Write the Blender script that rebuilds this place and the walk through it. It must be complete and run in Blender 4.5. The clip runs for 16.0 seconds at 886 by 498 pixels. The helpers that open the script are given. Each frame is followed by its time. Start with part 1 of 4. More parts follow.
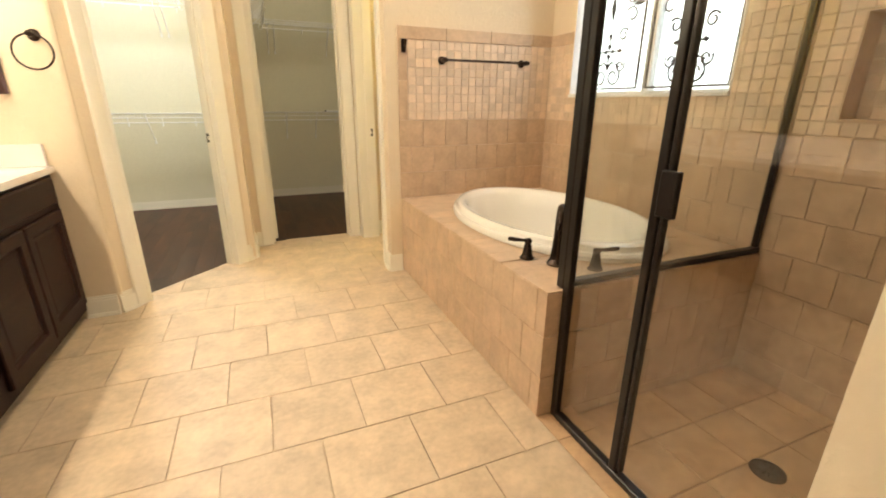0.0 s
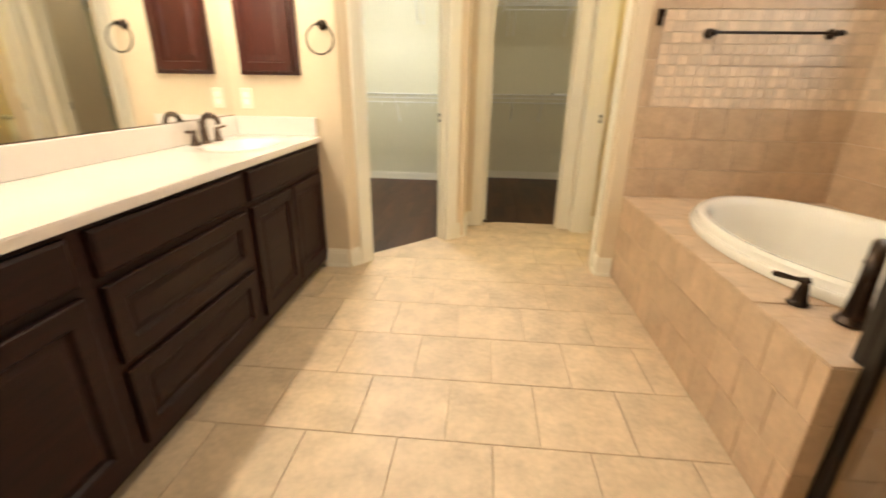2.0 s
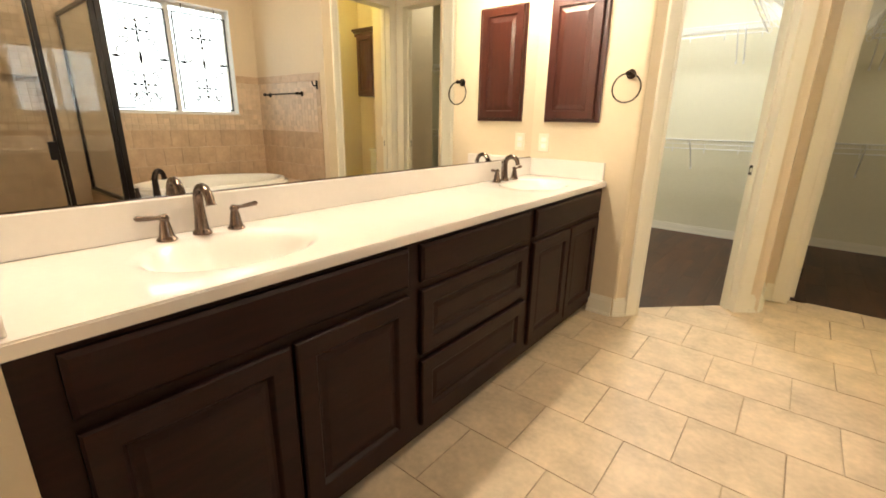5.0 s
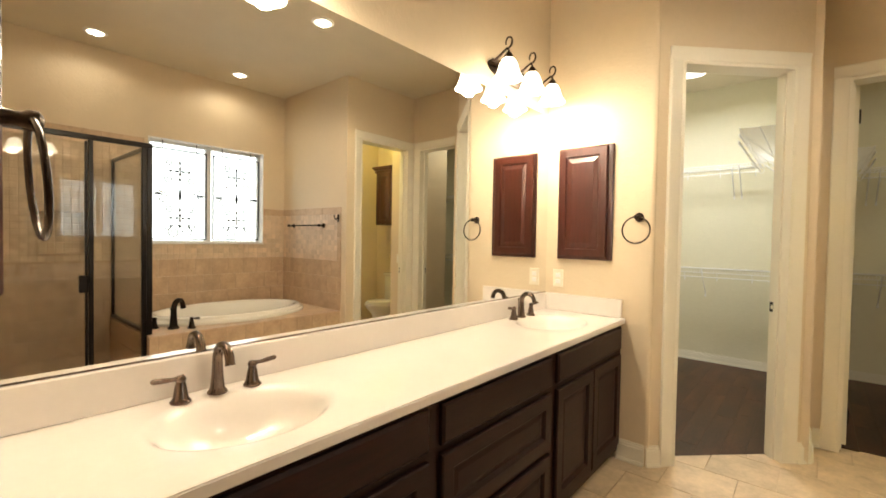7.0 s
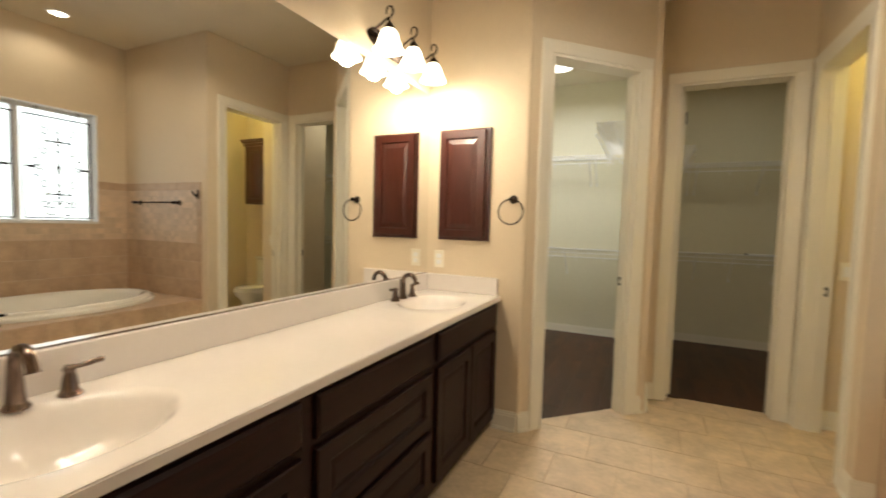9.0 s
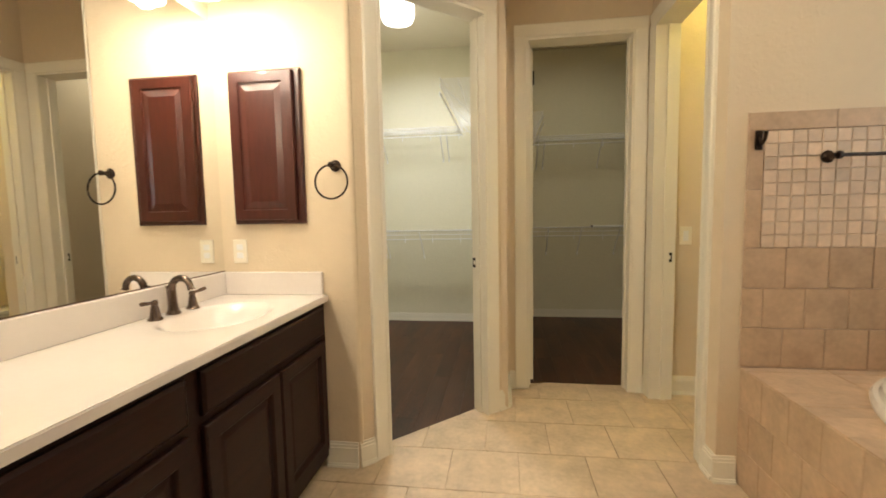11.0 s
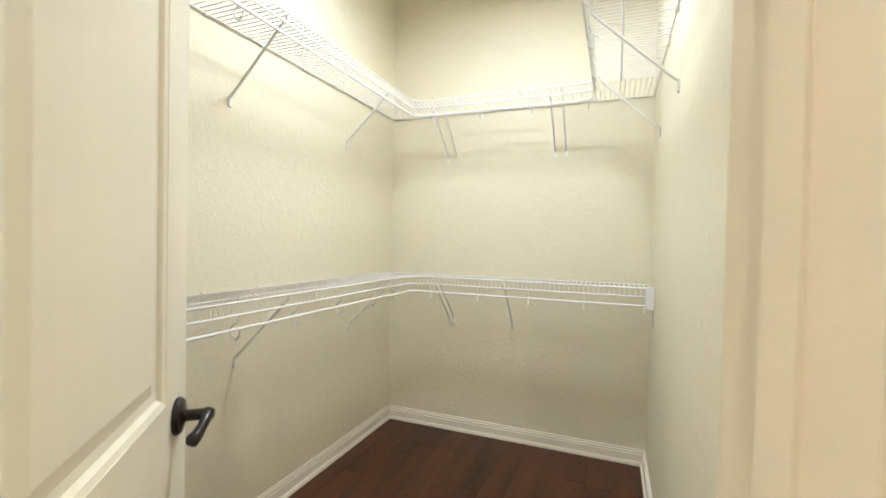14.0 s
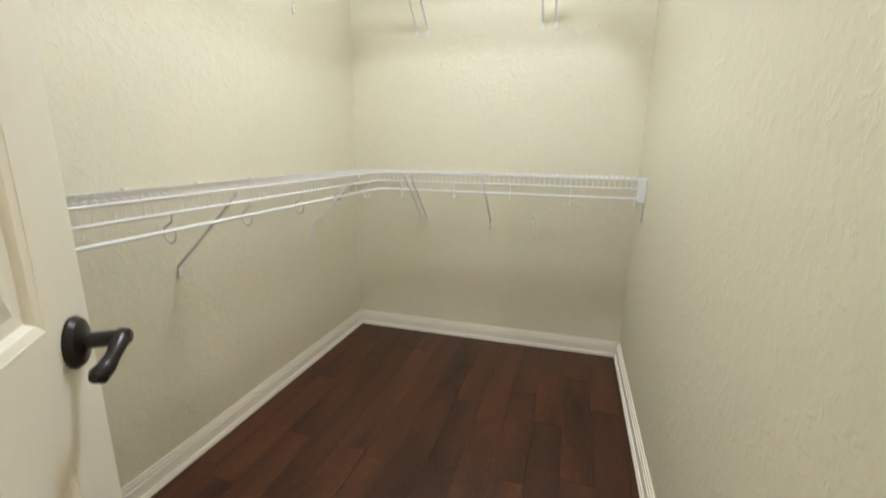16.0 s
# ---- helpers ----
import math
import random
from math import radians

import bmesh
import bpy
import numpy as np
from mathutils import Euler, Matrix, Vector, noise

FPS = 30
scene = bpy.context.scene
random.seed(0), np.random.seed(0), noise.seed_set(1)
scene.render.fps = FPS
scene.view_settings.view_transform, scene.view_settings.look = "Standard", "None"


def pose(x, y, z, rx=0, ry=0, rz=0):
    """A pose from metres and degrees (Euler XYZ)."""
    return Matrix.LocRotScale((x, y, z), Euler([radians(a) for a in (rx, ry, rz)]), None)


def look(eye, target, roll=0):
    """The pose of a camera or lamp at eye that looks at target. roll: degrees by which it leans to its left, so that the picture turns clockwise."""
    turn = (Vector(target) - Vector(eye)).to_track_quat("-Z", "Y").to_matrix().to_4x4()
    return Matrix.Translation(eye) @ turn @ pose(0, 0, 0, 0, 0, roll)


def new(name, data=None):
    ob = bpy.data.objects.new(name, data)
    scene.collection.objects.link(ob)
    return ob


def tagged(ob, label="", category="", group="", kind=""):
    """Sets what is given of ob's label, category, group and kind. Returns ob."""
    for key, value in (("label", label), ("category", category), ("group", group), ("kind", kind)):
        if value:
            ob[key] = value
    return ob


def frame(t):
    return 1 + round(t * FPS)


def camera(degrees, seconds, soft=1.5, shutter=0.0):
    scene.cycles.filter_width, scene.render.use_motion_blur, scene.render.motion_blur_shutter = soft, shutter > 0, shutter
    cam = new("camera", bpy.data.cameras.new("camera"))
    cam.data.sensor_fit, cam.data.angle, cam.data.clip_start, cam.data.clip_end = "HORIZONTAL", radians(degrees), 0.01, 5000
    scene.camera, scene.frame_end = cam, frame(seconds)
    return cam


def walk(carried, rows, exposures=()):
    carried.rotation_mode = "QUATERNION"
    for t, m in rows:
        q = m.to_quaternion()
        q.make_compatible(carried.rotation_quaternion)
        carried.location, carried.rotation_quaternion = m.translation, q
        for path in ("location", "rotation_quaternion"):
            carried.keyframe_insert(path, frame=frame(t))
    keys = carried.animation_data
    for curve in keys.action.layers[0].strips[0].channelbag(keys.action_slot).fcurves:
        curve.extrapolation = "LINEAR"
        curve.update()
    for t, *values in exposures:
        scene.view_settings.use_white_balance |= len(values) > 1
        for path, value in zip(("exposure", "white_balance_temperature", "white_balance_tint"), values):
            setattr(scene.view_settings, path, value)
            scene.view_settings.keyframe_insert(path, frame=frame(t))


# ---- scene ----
cam = camera(91.4, 16.0, 1.7, 0.4)
PATH = [
    (0, (0.409, 1.513, 1.179), (1.14, 3.26, 0.535), 0.4),
    (0.5, (0.414, 1.535, 1.16), (0.98, 3.315, 0.443), -0.5),
    (1, (0.452, 1.643, 1.152), (0.918, 3.452, 0.439), 0.2),
    (1.5, (0.456, 1.691, 1.153), (0.809, 3.517, 0.415), 0.2),
    (2, (0.415, 1.696, 1.173), (0.256, 3.556, 0.455), 0.9),
    (2.5, (0.375, 1.645, 1.181), (-0.221, 3.402, 0.435), 1.1),
    (3, (0.36, 1.632, 1.166), (-0.471, 3.297, 0.433), 1.3),
    (3.5, (0.361, 1.635, 1.164), (-0.628, 3.212, 0.433), 2.0),
    (6, (0.286, 1.643, 1.241), (-0.991, 3.14, 0.884), 1.6),
    (6.5, (0.273, 1.638, 1.274), (-1.015, 3.154, 1.07), 1.6),
    (7, (0.278, 1.64, 1.32), (-1.023, 3.158, 1.271), 1.0),
    (7.5, (0.258, 1.635, 1.322), (-1.043, 3.154, 1.321), 1.1),
    (8, (0.255, 1.634, 1.324), (-1.032, 3.164, 1.297), 1.4),
    (8.5, (0.236, 1.66, 1.312), (-0.92, 3.29, 1.234), 1.4),
    (9, (0.248, 1.707, 1.305), (-0.6, 3.515, 1.188), 1.5),
    (9.5, (0.302, 1.735, 1.298), (-0.184, 3.67, 1.173), 1.5),
    (11.8, (0.248, 3.021, 1.221), (-0.017, 4.996, 1.046), -1.2),
    (12, (0.251, 3.202, 1.235), (-0.098, 5.168, 1.124), -0.4),
    (12.5, (0.204, 3.607, 1.254), (-0.298, 5.54, 1.142), 0.3),
    (13, (0.104, 3.975, 1.262), (-0.444, 5.897, 1.181), -1.1),
    (13.5, (0.046, 4.291, 1.26), (-0.622, 6.176, 1.235), -0.2),
    (14, (-0.032, 4.486, 1.269), (-0.769, 6.345, 1.233), 1.2),
    (14.5, (-0.111, 4.615, 1.279), (-0.72, 6.52, 1.307), 0.6),
    (15, (-0.159, 4.655, 1.273), (-0.731, 6.572, 1.275), 0.8),
    (15.5, (-0.16, 4.671, 1.245), (-0.731, 6.579, 1.067), 1.0),
    (16, (-0.173, 4.683, 1.188), (-0.723, 6.55, 0.729), 0.7),
]
EXPOSURE = [(0, 0.88, 6150, 10), (1.5, 0.82, 6150, 10), (3.5, 0.66, 6150, 10), (6, 0.6, 6150, 9), (7, 0.4, 6300, 9), (8, 0.04, 6100, 10), (9.5, -0.08, 6100, 10), (11.8, 0.4, 6100, 10), (13.5, 0.6, 5750, 11), (15, 0.46, 5550, 12), (16, 0.46, 5550, 12)]
walk(cam, [(t, look(eye, target, roll)) for t, eye, target, roll in PATH], EXPOSURE)

# ---- world, sun and lamps ----
world = bpy.data.worlds.new("world")
scene.world = world
world.use_nodes = True
wn = world.node_tree.nodes
sky = wn.new("ShaderNodeTexSky")
sky.sky_type, sky.sun_disc = "NISHITA", False
sky.sun_elevation, sky.sun_rotation = radians(48), radians(250)
world.node_tree.links.new(sky.outputs[0], wn["Background"].inputs[0])
wn["Background"].inputs[1].default_value = 0.1

WARM, NEUTRAL, YELLOW = (1.0, 0.85, 0.63), (1.0, 0.985, 0.95), (1.0, 0.87, 0.22)


def point_lamp(name, at, watts, colour, radius=0.04):
    data = bpy.data.lights.new(name, "POINT")
    data.energy, data.color, data.shadow_soft_size = watts, colour, radius
    ob = new(name, data)
    ob.location = at
    return ob


def spot_lamp(name, at, watts, colour):
    data = bpy.data.lights.new(name, "SPOT")
    data.energy, data.color, data.shadow_soft_size = watts, colour, 0.012
    data.spot_size, data.spot_blend = radians(158), 0.5
    ob = new(name, data)
    ob.location = at
    return ob


CEIL = 3.03
BATH_CEIL = 2.985
VANITY_Y = (2.15, 3.85)
SHADE_OFF = (-0.25, 0.0, 0.25)
for cy in VANITY_Y:
    for dy in SHADE_OFF:
        point_lamp("vanity_bulb", (-0.97, cy + dy, 2.165), 9.0, WARM)
for x, y, watts in ((2.1, 2.5, 6.5), (2.1, 3.69, 10.0), (0.47, 3.6, 50.0)):
    spot_lamp("recessed_bulb", (x, y, BATH_CEIL - 0.016), watts, WARM)
closet = bpy.data.lights.new("closet_bulb", "AREA")
closet.shape, closet.size, closet.energy, closet.color = "DISK", 0.28, 24.0, NEUTRAL
new("closet_bulb", closet).location = (-0.60, 6.08, CEIL - 0.212)
second = bpy.data.lights.new("second_closet_bulb", "AREA")
second.shape, second.size, second.energy, second.color = "DISK", 0.26, 5.4, (1.0, 0.94, 0.72)
new("second_closet_bulb", second).location = (1.0, 6.25, CEIL - 0.128)
point_lamp("toilet_bulb", (2.0, 5.1, CEIL - 0.32), 17.0, YELLOW, 0.1)
# fill light added in the unseen bedroom behind the camera; no fixture known there
room_fill = bpy.data.lights.new("bedroom_fill", "AREA")
room_fill.size, room_fill.energy, room_fill.color = 1.2, 10.0, (1.0, 0.86, 0.66)
new("bedroom_fill", room_fill).matrix_world = look((0.4, -0.4, CEIL - 0.05), (0.4, -0.4, 0))


# ---- materials ----
def material(name, colour, rough=0.5, metal=0.0, vary=0.06, scale=3.0, grain=60.0, bump=0.05, bump_scale=120.0, coat=0.0, stretch=(1, 1, 1), tint=None, per_object=0.0, island=0.0, chips=0.0):
    """A principled surface with large and small variation, and relief."""
    m = bpy.data.materials.new(name)
    m.use_nodes = True
    n, l = m.node_tree.nodes, m.node_tree.links
    b = n["Principled BSDF"]
    b.inputs["Roughness"].default_value, b.inputs["Metallic"].default_value = rough, metal
    b.inputs["Coat Weight"].default_value = coat
    geo = n.new("ShaderNodeNewGeometry")
    mp = n.new("ShaderNodeMapping")
    mp.inputs["Scale"].default_value = stretch
    l.new(geo.outputs["Position"], mp.inputs["Vector"])
    vec = mp.outputs[0]
    if per_object:
        info = n.new("ShaderNodeObjectInfo")
        add = n.new("ShaderNodeVectorMath")
        add.operation = "ADD"
        mul = n.new("ShaderNodeMath")
        mul.operation = "MULTIPLY"
        mul.inputs[1].default_value = 37.0
        l.new(info.outputs["Random"], mul.inputs[0])
        l.new(mp.outputs[0], add.inputs[0])
        l.new(mul.outputs[0], add.inputs[1])
        vec = add.outputs[0]
    big, small = n.new("ShaderNodeTexNoise"), n.new("ShaderNodeTexNoise")
    for t, s, d in ((big, scale, 4), (small, grain, 3)):
        t.inputs["Scale"].default_value, t.inputs["Detail"].default_value = s, d
        l.new(vec, t.inputs["Vector"])
    dark = [c * (1 - 3 * vary) for c in colour]
    lite = [min(1, c * (1 + 3 * vary)) for c in (tint or colour)]
    ramp = n.new("ShaderNodeValToRGB")
    ramp.color_ramp.elements[0].position, ramp.color_ramp.elements[1].position = 0.28, 0.72
    ramp.color_ramp.elements[0].color, ramp.color_ramp.elements[1].color = (*dark, 1), (*lite, 1)
    mix = n.new("ShaderNodeMath")
    mix.operation = "MULTIPLY_ADD"
    mix.inputs[1].default_value = 0.35
    sub = n.new("ShaderNodeMath")
    sub.operation = "MULTIPLY_ADD"
    sub.inputs[1].default_value, sub.inputs[2].default_value = 0.65, 0.0
    l.new(big.outputs[0], sub.inputs[0])
    l.new(small.outputs[0], mix.inputs[0])
    l.new(sub.outputs[0], mix.inputs[2])
    l.new(mix.outputs[0], ramp.inputs[0])
    out = ramp.outputs[0]
    if per_object or island:
        hsv = n.new("ShaderNodeHueSaturation")
        mr = n.new("ShaderNodeMapRange")
        amount = per_object or island
        mr.inputs["To Min"].default_value, mr.inputs["To Max"].default_value = 1 - amount, 1 + amount
        l.new(info.outputs["Random"] if per_object else geo.outputs["Random Per Island"], mr.inputs[0])
        l.new(mr.outputs[0], hsv.inputs["Value"])
        l.new(out, hsv.inputs["Color"])
        out = hsv.outputs[0]
    l.new(out, b.inputs["Base Color"])
    if bump:
        bt, bn = n.new("ShaderNodeTexNoise"), n.new("ShaderNodeBump")
        bt.inputs["Scale"].default_value, bt.inputs["Detail"].default_value = bump_scale, 3
        bn.inputs["Strength"].default_value, bn.inputs["Distance"].default_value = bump, 0.01
        l.new(vec, bt.inputs["Vector"])
        height = bt.outputs[0]
        if chips:
            # flattened splotches of texture compound
            ct, edge, total = n.new("ShaderNodeTexNoise"), n.new("ShaderNodeMapRange"), n.new("ShaderNodeMath")
            ct.inputs["Scale"].default_value, ct.inputs["Detail"].default_value, ct.inputs["Distortion"].default_value = 34.0, 2, 0.6
            edge.inputs["From Min"].default_value, edge.inputs["From Max"].default_value = 0.57, 0.63
            total.operation = "MULTIPLY_ADD"
            total.inputs[1].default_value = chips
            l.new(vec, ct.inputs["Vector"])
            l.new(ct.outputs[0], edge.inputs[0])
            l.new(edge.outputs[0], total.inputs[0])
            l.new(height, total.inputs[2])
            height = total.outputs[0]
        l.new(height, bn.inputs["Height"])
        l.new(bn.outputs[0], b.inputs["Normal"])
    return m


def glow(name, colour, strength):
    m = bpy.data.materials.new(name)
    m.use_nodes = True
    b = m.node_tree.nodes["Principled BSDF"]
    b.inputs["Base Color"].default_value = (0.9, 0.88, 0.82, 1)
    b.inputs["Emission Color"].default_value, b.inputs["Emission Strength"].default_value = (*colour, 1), strength
    return m


def clear_glass(name, rough=0.0):
    m = bpy.data.materials.new(name)
    m.use_nodes = True
    n, l = m.node_tree.nodes, m.node_tree.links
    tr, gl, mx, fr = n.new("ShaderNodeBsdfTransparent"), n.new("ShaderNodeBsdfGlossy"), n.new("ShaderNodeMixShader"), n.new("ShaderNodeLayerWeight")
    tr.inputs[0].default_value = (0.96, 0.97, 0.96, 1)
    gl.inputs["Roughness"].default_value = rough
    fr.inputs[0].default_value = 0.5
    power, scaled = n.new("ShaderNodeMath"), n.new("ShaderNodeMath")
    power.operation, scaled.operation = "POWER", "MULTIPLY_ADD"
    power.inputs[1].default_value, scaled.inputs[1].default_value, scaled.inputs[2].default_value = 5.0, 0.9, 0.062
    l.new(fr.outputs["Facing"], power.inputs[0])
    l.new(power.outputs[0], scaled.inputs[0])
    l.new(scaled.outputs[0], mx.inputs[0])
    l.new(tr.outputs[0], mx.inputs[1])
    l.new(gl.outputs[0], mx.inputs[2])
    l.new(mx.outputs[0], n["Material Output"].inputs[0])
    return m


PAINT = material("wall_paint", (0.70, 0.58, 0.41), 0.62, vary=0.012, scale=1.2, grain=25, bump=0.13, bump_scale=60, chips=0.7)
CLOSET_PAINT = material("closet_paint", (0.735, 0.69, 0.52), 0.62, vary=0.012, scale=1.2, grain=25, bump=0.15, bump_scale=46, chips=0.9)
CEIL_PAINT = material("ceiling_paint", (0.72, 0.65, 0.51), 0.8, vary=0.012, bump=0.25, bump_scale=90)
TRIM = material("trim_paint", (0.81, 0.76, 0.64), 0.38, vary=0.012, bump=0.02)
DOOR_PAINT = material("door_paint", (0.80, 0.76, 0.63), 0.35, vary=0.01, bump=0.03, bump_scale=40, stretch=(6, 6, 0.6))
FLOOR_TILE = material("floor_tile", (0.58, 0.445, 0.30), 0.48, vary=0.085, scale=8, grain=40, bump=0.04, bump_scale=30, per_object=0.035)
WALL_TILE = material("wall_tile", (0.52, 0.37, 0.24), 0.4, vary=0.075, scale=9, grain=45, bump=0.04, bump_scale=30, per_object=0.06)
SHOWER_TILE = material("shower_floor_tile", (0.50, 0.325, 0.18), 0.45, vary=0.075, scale=9, grain=45, bump=0.04, bump_scale=30, per_object=0.05)
MOSAIC = material("mosaic_tile", (0.68, 0.53, 0.385), 0.42, vary=0.05, scale=14, grain=60, bump=0.06, bump_scale=50, per_object=0.12)
MOSAIC_FAR = material("mosaic_tile_joined", (0.66, 0.51, 0.36), 0.42, vary=0.05, scale=14, grain=60, bump=0.06, bump_scale=50, island=0.12)
GROUT = material("grout", (0.54, 0.41, 0.285), 0.85, vary=0.06, bump=0.1, bump_scale=200)
SHOWER_GROUT = material("shower_grout", (0.30, 0.19, 0.11), 0.85, vary=0.08, bump=0.1, bump_scale=200)
MOSAIC_GROUT = material("mosaic_grout", (0.66, 0.53, 0.40), 0.85, vary=0.06, bump=0.1, bump_scale=200)
FLOOR_GROUT = material("floor_grout", (0.57, 0.445, 0.305), 0.85, vary=0.06, bump=0.1, bump_scale=200)
MARBLE = material("cultured_marble", (0.77, 0.71, 0.655), 0.14, vary=0.012, scale=4, bump=0.0, coat=0.4)
PORCELAIN = material("porcelain", (0.84, 0.80, 0.72), 0.1, vary=0.006, bump=0.0, coat=0.5)
DARK_WOOD = material("espresso_wood", (0.0165, 0.0044, 0.0029), 0.45, vary=0.16, scale=6, grain=55, bump=0.05, bump_scale=60, coat=0.0, stretch=(9, 0.9, 9))
CHERRY = material("cherry_wood", (0.052, 0.0115, 0.0068), 0.3, vary=0.12, scale=6, grain=50, bump=0.03, bump_scale=60, coat=0.3, stretch=(9, 9, 0.9))
PLANK = material("plank_wood", (0.015, 0.0046, 0.0024), 0.4, vary=0.24, scale=1.6, grain=30, bump=0.1, bump_scale=24, coat=0.1, stretch=(5, 1.0, 5), tint=(0.060, 0.0205, 0.008), per_object=0.22)
BRONZE = material("oiled_bronze", (0.045, 0.030, 0.022), 0.26, metal=0.85, vary=0.1, bump=0.02)
FAUCET = material("faucet_bronze", (0.17, 0.125, 0.10), 0.2, metal=1.0, vary=0.08, bump=0.0)
BLACK = material("black_metal", (0.012, 0.008, 0.006), 0.3, metal=0.3, vary=0.1, bump=0.02)
IRON = material("wrought_iron", (0.02, 0.02, 0.022), 0.5, metal=0.4, vary=0.1, bump=0.05)
WIRE = material("white_vinyl_wire", (0.80, 0.79, 0.76), 0.32, vary=0.01, bump=0.0)
WHITE = material("white_vinyl", (0.82, 0.82, 0.80), 0.35, vary=0.01, bump=0.0)
PLATE = material("ivory_plastic", (0.82, 0.76, 0.62), 0.3, vary=0.01, bump=0.0)
CARPET = material("carpet", (0.42, 0.34, 0.24), 0.95, vary=0.06, bump=0.4, bump_scale=300)
SHADE = glow("lit_shade_glass", (1.0, 0.86, 0.62), 7.0)
DOME = glow("lit_dome_glass", (1.0, 0.95, 0.82), 3.2)
DIM_DOME = glow("dim_dome_glass", (1.0, 0.92, 0.72), 0.5)
BULB = glow("lit_bulb", (1.0, 0.86, 0.64), 9.0)
OUTSIDE = glow("bright_overcast", (0.90, 0.96, 1.0), 2.1)
GLASS = clear_glass("clear_glass")
MIRROR = material("mirror_silver", (0.90, 0.90, 0.88), 0.0, metal=1.0, vary=0.0, bump=0.0)

DARK_WOOD.node_tree.nodes["Principled BSDF"].inputs["Specular IOR Level"].default_value = 0.2
PLANK.node_tree.nodes["Principled BSDF"].inputs["Specular IOR Level"].default_value = 0.3


# ---- building helpers ----
def box(bm, x0, y0, z0, x1, y1, z1):
    v = [bm.verts.new((x, y, z)) for x in (x0, x1) for y in (y0, y1) for z in (z0, z1)]
    for f in ((0, 1, 3, 2), (4, 6, 7, 5), (0, 4, 5, 1), (2, 3, 7, 6), (0, 2, 6, 4), (1, 5, 7, 3)):
        bm.faces.new([v[i] for i in f])
    return bm


def rounded_box(x0, y0, z0, x1, y1, z1, r, segments=2):
    bm = box(bmesh.new(), x0, y0, z0, x1, y1, z1)
    bmesh.ops.bevel(bm, geom=bm.edges[:], offset=r, segments=segments, affect="EDGES", profile=0.5)
    return bm


def prism(bm, points, z0, z1):
    """An upright prism over a plan outline."""
    lo = [bm.verts.new((x, y, z0)) for x, y in points]
    hi = [bm.verts.new((x, y, z1)) for x, y in points]
    bm.faces.new(lo[::-1])
    bm.faces.new(hi)
    for i in range(len(points)):
        j = (i + 1) % len(points)
        bm.faces.new((lo[i], lo[j], hi[j], hi[i]))
    return bm


def tube(bm, points, radius, sides=8, closed=False):
    """A round bar along points; radius may be a list."""
    pts = [Vector(p) for p in points]
    count = len(pts)
    rings = []
    side = None
    for i, p in enumerate(pts):
        a = pts[i - 1] if (i or closed) else p
        b = pts[(i + 1) % count] if (i < count - 1 or closed) else p
        d = (b - a).normalized()
        if side is None:
            side = d.orthogonal().normalized()
        else:
            side = (side - d * side.dot(d)).normalized()
        up = d.cross(side)
        r = radius[i] if isinstance(radius, (list, tuple)) else radius
        rings.append([bm.verts.new(p + r * (math.cos(2 * math.pi * k / sides) * side + math.sin(2 * math.pi * k / sides) * up)) for k in range(sides)])
    for i in range(count if closed else count - 1):
        p, q = rings[i], rings[(i + 1) % count]
        for k in range(sides):
            bm.faces.new((p[k], p[(k + 1) % sides], q[(k + 1) % sides], q[k]))
    if not closed:
        bm.faces.new(rings[0][::-1])
        bm.faces.new(rings[-1])
    return bm


def lathe(bm, profile, centre=(0, 0, 0), sides=24, sx=1.0, sy=1.0, cap=True):
    """Turns (radius, height) pairs round the z axis; sx, sy make it oval."""
    cx, cy, cz = centre
    rings = [[bm.verts.new((cx + sx * r * math.cos(2 * math.pi * k / sides), cy + sy * r * math.sin(2 * math.pi * k / sides), cz + h)) for k in range(sides)] for r, h in profile]
    for p, q in zip(rings, rings[1:]):
        for k in range(sides):
            bm.faces.new((p[k], p[(k + 1) % sides], q[(k + 1) % sides], q[k]))
    if cap:
        bm.faces.new(rings[0][::-1])
        bm.faces.new(rings[-1])
    return bm


def panel(bm, u0, v0, u1, v1, rings):
    """A framed or raised panel in the local xz plane that faces +y: rings of (inset, height)."""
    loops = []
    for d, h in rings:
        loops.append([bm.verts.new((u, h, v)) for u, v in ((u0 + d, v0 + d), (u1 - d, v0 + d), (u1 - d, v1 - d), (u0 + d, v1 - d))])
    for p, q in zip(loops, loops[1:]):
        for k in range(4):
            bm.faces.new((p[k], p[(k + 1) % 4], q[(k + 1) % 4], q[k]))
    bm.faces.new(loops[-1])
    bm.faces.new(loops[0][::-1])
    return bm


def finish(name, bm, mat, smooth=False):
    bmesh.ops.recalc_face_normals(bm, faces=bm.faces[:])
    me = bpy.data.meshes.new(name)
    bm.to_mesh(me)
    bm.free()
    me.materials.append(mat)
    if smooth:
        me.polygons.foreach_set("use_smooth", [True] * len(me.polygons))
        me.set_sharp_from_angle(angle=radians(40))
    return me


def thing(name, at=(0, 0, 0), label="", category="", group="", kind="", m=None):
    ob = new(name)
    ob.matrix_world = m if m is not None else Matrix.Translation(at)
    ob.empty_display_size = 0.05
    return tagged(ob, label, category, group, kind)


def part(name, bm, mat, parent=None, label="", smooth=False, m=None):
    ob = new(name, finish(name, bm, mat, smooth))
    if parent is not None:
        ob.parent = parent
    if m is not None:
        ob.matrix_local = m
    return tagged(ob, label)


def structure(name, bm, mat, label, category, smooth=False):
    return tagged(part(name, bm, mat, None, label, smooth), label, category, "", "structure")


